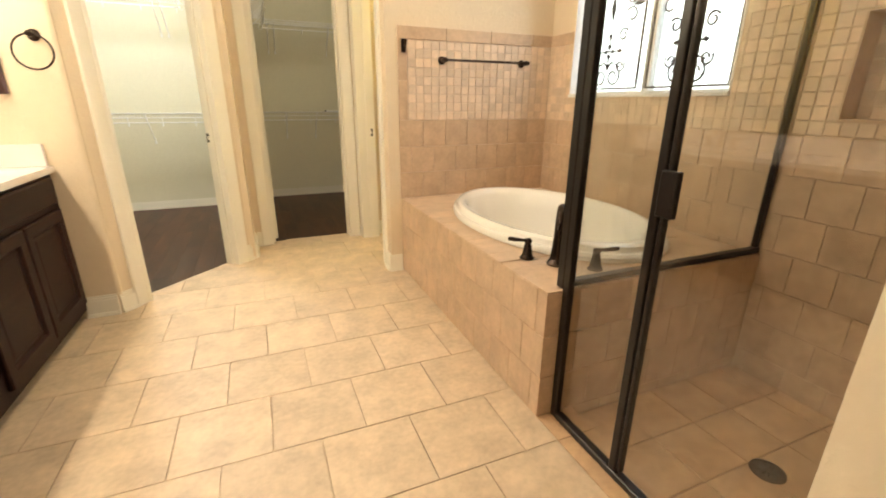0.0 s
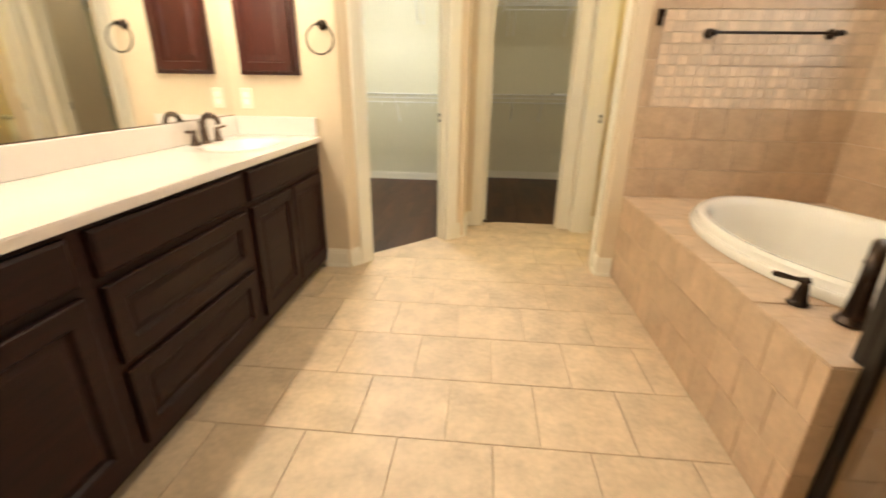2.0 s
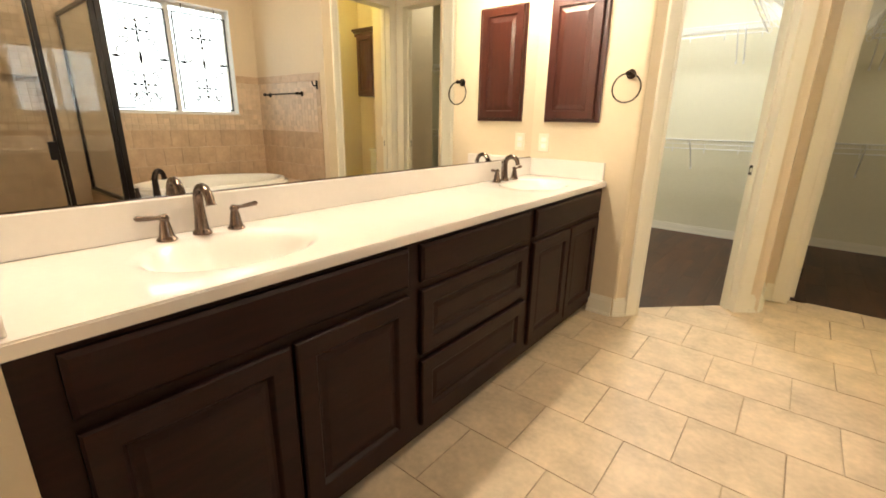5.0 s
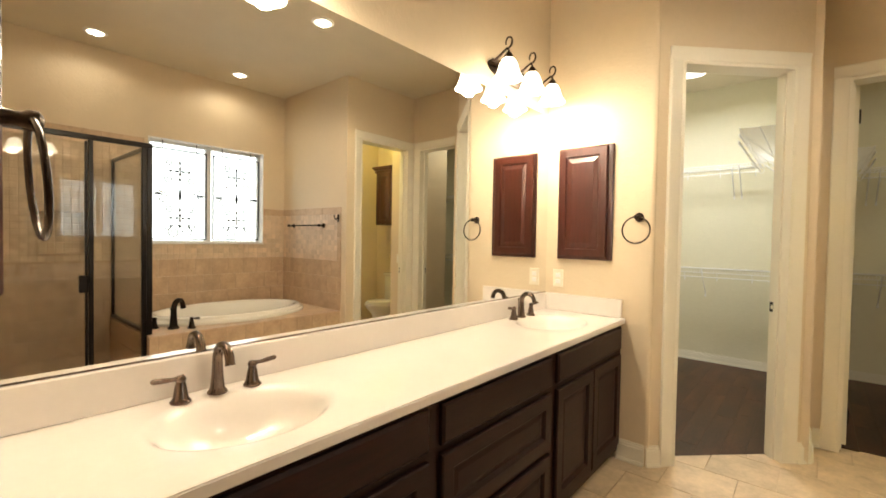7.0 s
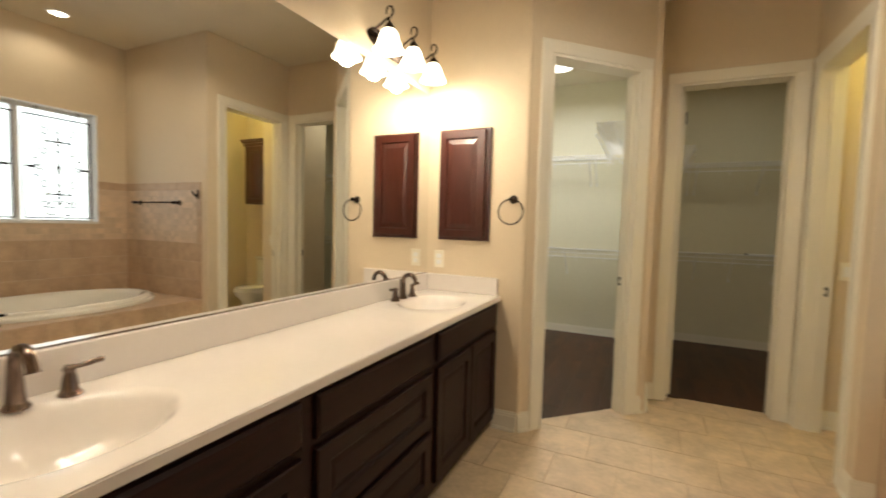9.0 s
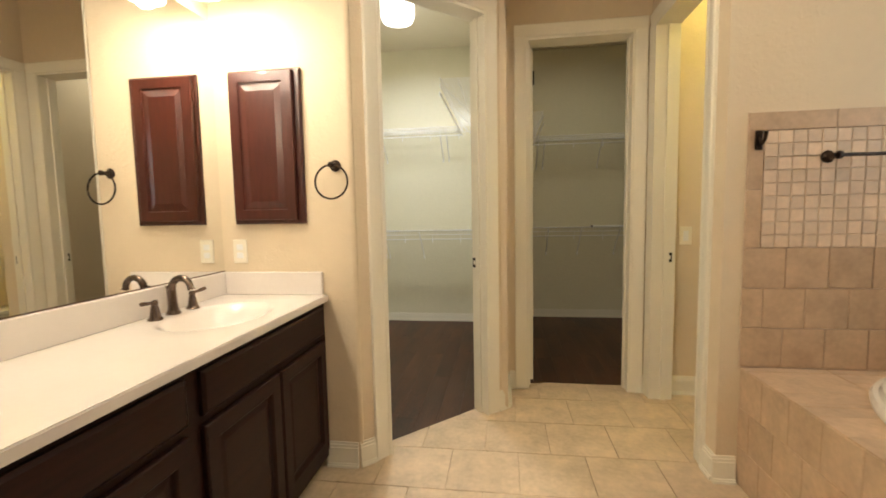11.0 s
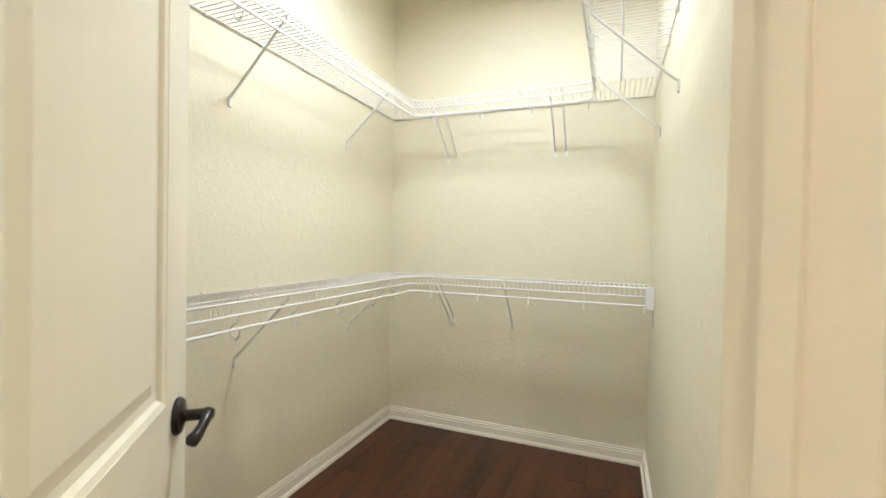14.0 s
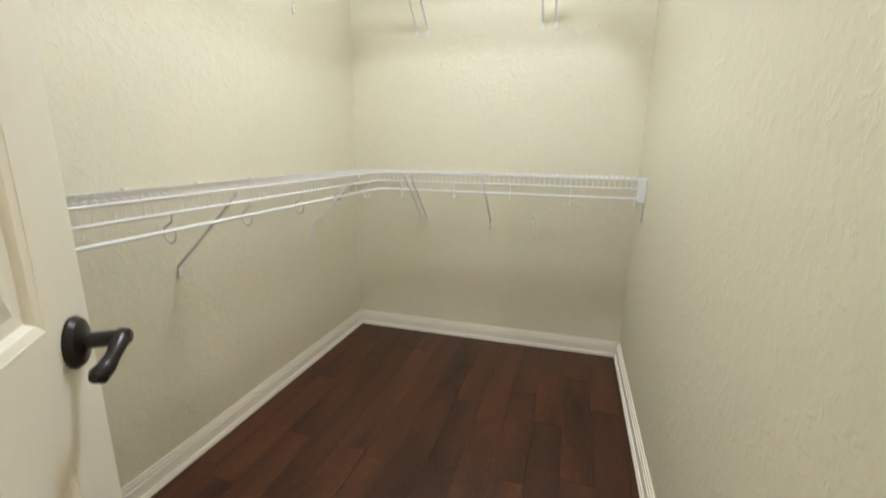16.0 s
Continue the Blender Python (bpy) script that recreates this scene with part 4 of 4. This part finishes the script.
part("body", box(bmesh.new(), 0.0, -0.30, 0.0, 0.62, 0.0, 0.80), CHERRY, wc)
WCF = basis((0, -0.30, 0), (1, 0, 0), (0, -1, 0))
for u0, u1 in ((0.012, 0.305), (0.315, 0.608)):
    part("door", panel(bmesh.new(), u0, 0.02, u1, 0.76, RAISED), CHERRY, wc, "", False, WCF)
for i, (z0, z1, o) in enumerate(((0.7605, 0.79, 0.02), (0.8001, 0.825, 0.032), (0.825, 0.85, 0.048))):
    part("crown", box(bmesh.new(), -o, -0.30 - o, z0, 0.62 + o, -0.3001 if i == 0 else 0.0, z1), CHERRY, wc)


# ---- closet shelving ----
def wire_shelf(length, m, brackets, label, depth=0.30, hooks=True):
    """A ventilated wire shelf; local x along the wall, y into the room, z = 0 at the shelf."""
    root = thing("wire_shelf", m=m, label=label, category="wire shelf", group="closet wire shelves")
    bm = bmesh.new()
    for k in range(int(length / 0.0254) + 1):
        x = 0.004 + k * 0.0254
        tube(bm, [(x, 0.006, 0.0), (x, depth, 0.0), (x, depth + 0.002, -0.040)], 0.0024, 4)
    tagged(part("deck_wires", bm, WIRE, root), "", "", "", "stuff")
    for y, z in ((0.008, -0.003), (depth * 0.62, -0.003), (depth + 0.002, 0.003), (depth + 0.004, -0.040)):
        part("rail", tube(bmesh.new(), [(0, y, z), (length, y, z)], 0.0042, 8), WIRE, root, "", True)
    part("hanging_rod", tube(bmesh.new(), [(0, depth + 0.006, -0.087), (length, depth + 0.006, -0.087)], 0.0056, 8), WIRE, root, "", True)
    for x in [0.12 + 0.3 * k for k in range(int((length - 0.1) / 0.3) + 1)] if hooks else []:
        pts = [(x, depth + 0.004, -0.038), (x, depth - 0.004, -0.066)] + [(x, depth - 0.014 + 0.021 * math.cos(radians(a)), -0.098 + 0.027 * math.sin(radians(a))) for a in (150, 190, 230, 270, 310, 350, 20)]
        part("hook", tube(bmesh.new(), pts, 0.0032, 6), WIRE, root, "", True)
    for x in brackets:
        b = part("bracket", tube(bmesh.new(), [(x, depth - 0.004, -0.008), (x, 0.03, -0.262), (x, 0.004, -0.285), (x, 0.004, -0.315)], 0.0056, 8), WIRE, root, "white steel support bracket", True)
        part("foot", rounded_box(x - 0.009, 0.001, -0.325, x + 0.009, 0.010, -0.295, 0.002, 1), WIRE, b)
    for x in [0.10 + 0.28 * k for k in range(int(length / 0.28))]:
        part("wall_clip", rounded_box(x - 0.006, 0.0005, -0.012, x + 0.006, 0.016, 0.008, 0.002, 1), WIRE, root)
    return root


UP, LO = 2.122, 1.045
UP2, LO2 = 2.03, 1.05
LX, RX = -1.51, 0.163
left_m = lambda z: basis((LX, BACK - 0.31, z), (0, -1, 0), (1, 0, 0))
back_m = lambda x, z, y=BACK: basis((x, y, z), (1, 0, 0), (0, -1, 0))
lab = "white vinyl-coated wire closet shelf with hanging rod"
wire_shelf(2.2, left_m(UP), (0.27, 1.10, 1.9), lab)
wire_shelf(1.05, back_m(LX + 0.31, UP), (0.11, 0.175, 0.815, 0.88), lab)
wire_shelf(1.62, basis((RX, BACK - 0.31, UP), (0, -1, 0), (-1, 0, 0)), (0.08, 0.74, 1.4), lab)
wire_shelf(2.2, left_m(LO), (0.215, 1.06, 1.9), lab)
wire_shelf(1.355, back_m(LX + 0.31, LO), (0.14, 0.175, 0.575), lab)


def corner_shelf(m, label, depth=0.30):
    """The square of shelf in a corner, with its rounded front rail; local x and y run out from the corner."""
    root = thing("corner_shelf", m=m, label=label, category="wire shelf", group="closet corner shelves")
    bm = bmesh.new()
    for k in range(12):
        tube(bm, [(0.012 + k * 0.0254, 0.006, 0), (0.012 + k * 0.0254, depth + 0.008, 0)], 0.0024, 4)
    tagged(part("deck_wires", bm, WIRE, root), "", "", "", "stuff")
    part("rail", tube(bmesh.new(), [(0.008, 0.006, -0.003), (0.008, depth + 0.01, -0.003)], 0.0042, 8), WIRE, root)
    part("rail", tube(bmesh.new(), [(0.006, 0.008, -0.0035), (depth + 0.01, 0.008, -0.0035)], 0.0042, 8), WIRE, root)
    for z, r in ((0.003, 0.0042), (-0.040, 0.0042), (-0.087, 0.0056)):
        c = depth + 0.085
        pts = [(c + 0.08 * math.cos(radians(a)), c + 0.08 * math.sin(radians(a)), z) for a in range(180, 271, 10)]
        pts = [(pts[0][0], pts[0][1] + 0.02, z)] + pts + [(pts[-1][0] + 0.02, pts[-1][1], z)]
        part("curved_rail", tube(bmesh.new(), pts, r, 8), WIRE, root, "", True)
    return root


corner_shelf(basis((LX, BACK, UP), (1, 0, 0), (0, -1, 0)), "white wire corner shelf with curved hanging rod")
corner_shelf(basis((LX, BACK, LO), (1, 0, 0), (0, -1, 0)), "white wire corner shelf with curved hanging rod")
corner_shelf(basis((RX, BACK, UP), (-1, 0, 0), (0, -1, 0)), "white wire corner shelf with curved hanging rod")
ep = thing("shelf_end_bracket", (RX - 0.006, BACK - 0.30, LO), "white plastic shelf end bracket", "shelf bracket")
part("cup", rounded_box(-0.03, -0.014, -0.105, 0.005, 0.02, 0.01, 0.004), WHITE, ep)
part("arm", tube(bmesh.new(), [(0.0, 0.0, -0.10), (0.002, 0.02, -0.20)], 0.004, 8), WIRE, ep)
# the dark closet
wire_shelf(1.68, back_m(0.60, UP2, BACK2), (0.05, 0.12, 0.72, 1.3), lab)
wire_shelf(1.97, back_m(0.31, LO2, BACK2), (0.45, 0.80, 1.2, 1.65), lab)
wire_shelf(1.2, basis((0.29, BACK2 - 0.31, UP2), (0, -1, 0), (1, 0, 0)), (0.2, 0.9), lab)
corner_shelf(basis((0.29, BACK2, UP2), (1, 0, 0), (0, -1, 0)), "white wire corner shelf with curved hanging rod")
rod = thing("spare_rod", (1.46, BACK2 - 0.26, LO2 + 0.012), "loose white rod lying on the wire shelf", "rod")
part("tube", tube(bmesh.new(), [(-0.23, 0, 0), (0.23, 0.01, 0)], 0.010, 12), WHITE, rod, "", True)
part("cap", tube(bmesh.new(), [(-0.25, 0, 0), (-0.2305, 0, 0)], 0.011, 12), BLACK, rod)

# ---- pieces: tiles and planks, last ----
CACHE = {}


def tile_data(w, h, t, mat, bevel):
    key = (round(w, 3), round(h, 3), t, mat.name)
    if key not in CACHE:
        b = min(bevel, w * 0.3, h * 0.3)
        bm = bmesh.new()
        panel(bm, -w / 2, -h / 2, w / 2, h / 2, [(0, 0), (0, t - b * 0.7), (b, t)])
        CACHE[key] = finish("tile", bm, mat)
    return CACHE[key]


def subtract(r, hole):
    u0, v0, u1, v1 = r
    a0, b0, a1, b1 = hole
    if u1 <= a0 or u0 >= a1 or v1 <= b0 or v0 >= b1:
        return [r]
    out = []
    if v0 < b0:
        out.append((u0, v0, u1, b0))
    if v1 > b1:
        out.append((u0, b1, u1, v1))
    lo, hi = max(v0, b0), min(v1, b1)
    if u0 < a0:
        out.append((u0, lo, a0, hi))
    if u1 > a1:
        out.append((a1, lo, u1, hi))
    return out


def tiling(parent, m, area, size, mat, gap=0.003, t=0.005, bevel=0.0012, stagger=0.0, origin=(0, 0), holes=(), joined=None):
    """Tiles over a rectangle in the frame m (x along, z up, y out), cut at its edges and round holes."""
    u0, v0, u1, v1 = area
    tw, th = size
    r0 = math.floor((v0 - origin[1]) / th)
    bm = bmesh.new() if joined else None
    r = r0
    while origin[1] + r * th < v1:
        shift = origin[0] + (stagger * tw if r % 2 else 0)
        c = math.floor((u0 - shift) / tw)
        while shift + c * tw < u1:
            a = (max(u0, shift + c * tw + gap / 2), max(v0, origin[1] + r * th + gap / 2), min(u1, shift + (c + 1) * tw - gap / 2), min(v1, origin[1] + (r + 1) * th - gap / 2))
            pieces = [a]
            for hole in holes:
                pieces = [q for p in pieces for q in subtract(p, hole)]
            for p in pieces:
                w, h = p[2] - p[0], p[3] - p[1]
                if w < 0.008 or h < 0.008:
                    continue
                if joined:
                    panel(bm, p[0], p[1], p[2], p[3], [(0, 0), (0, t - bevel * 0.7), (min(bevel, w * 0.3, h * 0.3), t)])
                else:
                    ob = new("tile", tile_data(w, h, t, mat, bevel))
                    ob.parent = parent
                    ob.matrix_local = m @ Matrix.Translation(((p[0] + p[2]) / 2, 0, (p[1] + p[3]) / 2))
            c += 1
        r += 1
    if joined:
        me = finish(joined, bm, mat)
        ob = new(joined, me)
        ob.parent = parent
        ob.matrix_local = m
        tagged(ob, "", "", "", "stuff")


TS, HS = 0.3333, 0.1667
# deck top, front and shower side
def flat(z):
    """A frame in which tiles lie on a floor: local x along x, local z along y, out is up."""
    return Matrix(((1, 0, 0, 0), (0, 0, 1, 0), (0, 1, 0, z), (0, 0, 0, 1)))


front_m = basis((DX0 + 0.006, 0, 0), (0, -1, 0), (-1, 0, 0))
tiling(deck, front_m, (-ALC, 0.0, -DY0, DZ - 0.008), (HS, 0.1767), WALL_TILE, origin=(-DY0 - 0.06, 0.0), stagger=0.5)
side_m = basis((0, DY0 + 0.006, 0), (1, 0, 0), (0, -1, 0))
tiling(deck, side_m, (DX0 + 0.006, SF, WX, DZ - 0.008), (HS, 0.1767), WALL_TILE, origin=(1.2, 0.0), stagger=0.5)
hw, hh = TA * 0.97, TB * 0.97
holes = [(TCX - hw * math.cos(radians(a)), TCY - hh * math.sin(radians(a)), TCX + hw * math.cos(radians(a)), TCY + hh * math.sin(radians(a))) for a in (10, 22, 34, 45, 56, 68, 80)]
tiling(deck, flat(DZ - 0.0068), (DX0, DY0, WX - 0.009, ALC - 0.009), (TS, TS), WALL_TILE, origin=(DX0, DY0), holes=holes)

# alcove end wall
BORD0, BORD1, MOS0 = 1.555, 1.632, 1.062
alc = thing("alcove_tiles", label="tan stone tile wall with pale mosaic field", category="tiled wall", kind="structure")
part("grout_bed", box(bmesh.new(), 1.29, ALC - 0.003, DZ - 0.006, WX - 0.0035, ALC, BORD1), MOSAIC_GROUT, alc)
alc_m = basis((0, ALC - 0.003, 0), (1, 0, 0), (0, -1, 0))
tiling(alc, alc_m, (1.29, DZ, WX - 0.009, MOS0), (HS, 0.1747), WALL_TILE, origin=(1.29, DZ), stagger=0.5)
tiling(alc, alc_m, (1.29, BORD0, WX - 0.009, BORD1), (TS, 0.077), WALL_TILE, origin=(1.29, BORD0), t=0.008, gap=0.003)
tiling(alc, alc_m, (1.29, MOS0, 1.352, BORD0), (0.062, 0.2475), WALL_TILE, origin=(1.29, MOS0), t=0.008, gap=0.003)
tiling(alc, alc_m, (1.354, MOS0, WX - 0.009, BORD0), (0.0548, 0.0548), MOSAIC, gap=0.004, t=0.005, bevel=0.002, origin=(1.354, MOS0))
# window wall
wwall = thing("window_wall_tiles", label="tan stone tile wall with pale mosaic round the window", category="tiled wall", kind="structure")
part("grout_bed", box(box(bmesh.new(), WX - 0.003, 2.942, DZ - 0.006, WX - 0.0005, ALC, WZ0), WX - 0.003, WY1, WZ0, WX - 0.0005, ALC, BORD1), MOSAIC_GROUT, wwall)
ww_m = basis((WX - 0.003, 0, 0), (0, -1, 0), (-1, 0, 0))
ww2_m = basis((WX - 0.004, 0, 0), (0, -1, 0), (-1, 0, 0))
wh = [(-WY1, WZ0, -WY0, WZ1)]
tiling(wwall, ww_m, (-ALC + 0.01, DZ, -2.942, MOS0), (HS, 0.1747), WALL_TILE, origin=(-ALC, DZ), stagger=0.5)
tiling(wwall, ww_m, (-ALC + 0.01, MOS0, -2.942, BORD0), (0.0548, 0.0548), MOSAIC_FAR, gap=0.004, t=0.005, bevel=0.002, origin=(-ALC, MOS0), holes=wh, joined="mosaic_field")
tiling(wwall, ww_m, (-ALC + 0.01, BORD0, -WY1, BORD1), (TS, 0.077), WALL_TILE, origin=(-ALC, BORD0), t=0.008, gap=0.003)
# shower walls
shw = thing("shower_tiles", label="tan stone shower walls with mosaic and a niche", category="tiled wall", kind="structure")
nh = [(-NY1, NZ0, -NY0, NZ1)]
tiling(shw, ww2_m, (-2.94, SF, -SH0 - 0.01, MOS0), (HS, HS), WALL_TILE, origin=(-2.618, MOS0 - 7 * HS), stagger=0.5, holes=[(-2.95, -0.1, -2.667, DZ)])
tiling(shw, ww2_m, (-2.94, MOS0, -SH0 - 0.01, 2.165), (0.0548, 0.0548), MOSAIC_FAR, gap=0.004, t=0.005, bevel=0.002, origin=(-2.94, MOS0), holes=nh + [(-3.2, WZ0, -WY0, WZ1)], joined="mosaic_field")
tiling(shw, ww2_m, (-2.94, 2.166, -SH0 - 0.01, 2.24), (TS, 0.075), WALL_TILE, origin=(-2.94, 2.166), t=0.008)
for z in (NZ0, NZ1 - 0.008):
    part("niche_trim", box(bmesh.new(), WX - 0.014, NY0, z, WX + 0.088, NY1, z + 0.008), WALL_TILE, shw)
for y in (NY0, NY1 - 0.008):
    part("niche_trim", box(bmesh.new(), WX - 0.014, y, NZ0 + 0.0081, WX + 0.088, y + 0.008, NZ1 - 0.0081), WALL_TILE, shw)
tiling(shw, basis((WX + 0.09, 0, 0), (0, -1, 0), (-1, 0, 0)), (-NY1 + 0.01, NZ0 + 0.01, -NY0 - 0.01, NZ1 - 0.01), (0.0548, 0.0548), MOSAIC_FAR, gap=0.005, t=0.005, bevel=0.003, origin=(-NY1, NZ0), joined="mosaic_niche")
part("near_grout", box(bmesh.new(), 1.40, SH0, SF - 0.01, WX - 0.004, SH0 + 0.003, 2.24), GROUT, shw)
near_m = basis((0, SH0 + 0.003, 0), (-1, 0, 0), (0, 1, 0))
tiling(shw, near_m, (-WX + 0.012, SF, -1.40, MOS0), (HS, HS), WALL_TILE, origin=(-WX, MOS0 - 7 * HS), stagger=0.5)
tiling(shw, near_m, (-WX + 0.012, MOS0, -1.40, 2.165), (0.0548, 0.0548), MOSAIC_FAR, gap=0.004, t=0.005, bevel=0.002, origin=(-WX, MOS0), joined="mosaic_field")
tiling(shw, near_m, (-WX + 0.012, 2.166, -1.40, 2.24), (TS, 0.075), WALL_TILE, origin=(-WX, 2.166), t=0.008)
# shower floor and curb
shf = thing("shower_floor", label="tan square-tiled sunken shower floor with low curb", category="shower floor", kind="structure")
part("bed", box(box(bmesh.new(), 1.30, SH0, SF - 0.019, WX, DY0 + 0.005, SF - 0.002), 1.30, SH0, SF - 0.0019, 1.462, DY0 + 0.005, -0.004), SHOWER_GROUT, shf)
tiling(shf, flat(SF - 0.002), (1.464, SH0 + 0.01, WX - 0.011, DY0), (0.2222, 0.2222), SHOWER_TILE, origin=(1.464, DY0), gap=0.006)
tiling(shf, flat(-0.004), (1.30, SH0 + 0.01, 1.466, DY0), (0.166, TS), SHOWER_TILE, origin=(1.30, 2.53 - TS), gap=0.004)
tiling(shf, basis((1.462, 0, 0), (0, 1, 0), (1, 0, 0)), (SH0 + 0.01, SF + 0.005, DY0, -0.001), (TS, 0.2), SHOWER_TILE, origin=(2.53 - TS, SF))

# floor of the bathroom: tiles cut on the diagonal at the closet
floor = structure("floor", box(bmesh.new(), MX, NEAR - 0.06, -0.07, 1.30, D2Y + T - 0.01, -0.0075), FLOOR_GROUT, "beige square ceramic floor tiles in running bond", "floor")
thr = C1 - OUT * 0.106


def floor_tiles(x0, y0, x1, y1):
    r = math.floor((y0 - 2.868) / TS)
    while 2.868 + r * TS < y1:
        shift = 0.331 + (TS / 2 if r % 2 else 0)
        c = math.floor((x0 - shift) / TS)
        while shift + c * TS < x1:
            a0, b0 = max(x0, shift + c * TS + 0.0016), max(y0, 2.868 + r * TS + 0.0016)
            a1, b1 = min(x1, shift + (c + 1) * TS - 0.0016), min(y1, 2.868 + (r + 1) * TS - 0.0016)
            c += 1
            if a1 - a0 < 0.01 or b1 - b0 < 0.01:
                continue
            far = [(Vector(p) - thr).dot(-OUT) for p in ((a0, b0), (a0, b1), (a1, b0), (a1, b1))]
            if min(far) > -0.005:
                continue
            if max(far) < 0:
                ob = new("tile", tile_data(a1 - a0, b1 - b0, 0.0075, FLOOR_TILE, 0.0015))
                ob.parent = floor
                ob.matrix_local = flat(-0.0075) @ Matrix.Translation(((a0 + a1) / 2, 0, (b0 + b1) / 2))
            else:
                bm = box(bmesh.new(), a0, b0, -0.0075, a1, b1, 0.0)
                res = bmesh.ops.bisect_plane(bm, geom=bm.verts[:] + bm.edges[:] + bm.faces[:], plane_co=(thr.x, thr.y, 0), plane_no=(-OUT.x, -OUT.y, 0), clear_outer=True)
                bmesh.ops.holes_fill(bm, edges=[e for e in bm.edges if e.is_boundary])
                part("tile", bm, FLOOR_TILE, floor)
        r += 1


floor_tiles(MX, NEAR - 0.06, 1.30, D2Y + T - 0.012)
tfl = structure("toilet_floor", box(bmesh.new(), 1.30, ALC + 0.01, -0.07, 2.78, 6.17, -0.0075), FLOOR_GROUT, "beige square ceramic tiles in the toilet room", "floor")
tiling(tfl, flat(-0.0075), (1.302, ALC + 0.02, 2.78, 6.17), (TS, TS), FLOOR_TILE, t=0.0075, origin=(0.331, 2.868), stagger=0.5)


def plank_floor(name, x0, y0, x1, y1, clip):
    root = structure(name, box(bmesh.new(), x0, y0, -0.07, x1, y1, -0.008), PLANK, "dark reddish-brown hand-scraped wood plank floor", "floor")
    w = 0.125
    k, x = 0, x0
    while x < x1 - 0.002:
        xe = min(x + w, x1)
        y = y0 - random.uniform(0, 0.9)
        while y < y1:
            ye = y + random.choice((0.45, 0.6, 0.75, 0.9, 1.2))
            a, b = max(y, y0), min(ye, y1)
            y = ye
            if b - a < 0.02:
                continue
            far = [(Vector(p) - thr).dot(-OUT) for p in ((x, a), (x, b), (xe, a), (xe, b))] if clip else [1]
            if max(far) < 0.005:
                continue
            bm = bmesh.new()
            box(bm, x + 0.0004, a + 0.0004, -0.008, xe - 0.0004, b - 0.0004, 0.0)
            top = [e for e in bm.edges if all(v.co.z > -0.001 for v in e.verts)]
            bmesh.ops.bevel(bm, geom=top, offset=0.0006, segments=1, affect="EDGES")
            if clip and min(far) < 0:
                bmesh.ops.bisect_plane(bm, geom=bm.verts[:] + bm.edges[:] + bm.faces[:], plane_co=(thr.x, thr.y, 0), plane_no=(-OUT.x, -OUT.y, 0), clear_inner=True)
                bmesh.ops.holes_fill(bm, edges=[e for e in bm.edges if e.is_boundary])
            part("plank", bm, PLANK, root)
        x += w


plank_floor("closet_floor", -1.51, END + T, 0.29, BACK, True)
plank_floor("second_closet_floor", 0.29, D2Y + T - 0.01, 2.30, BACK2, False)
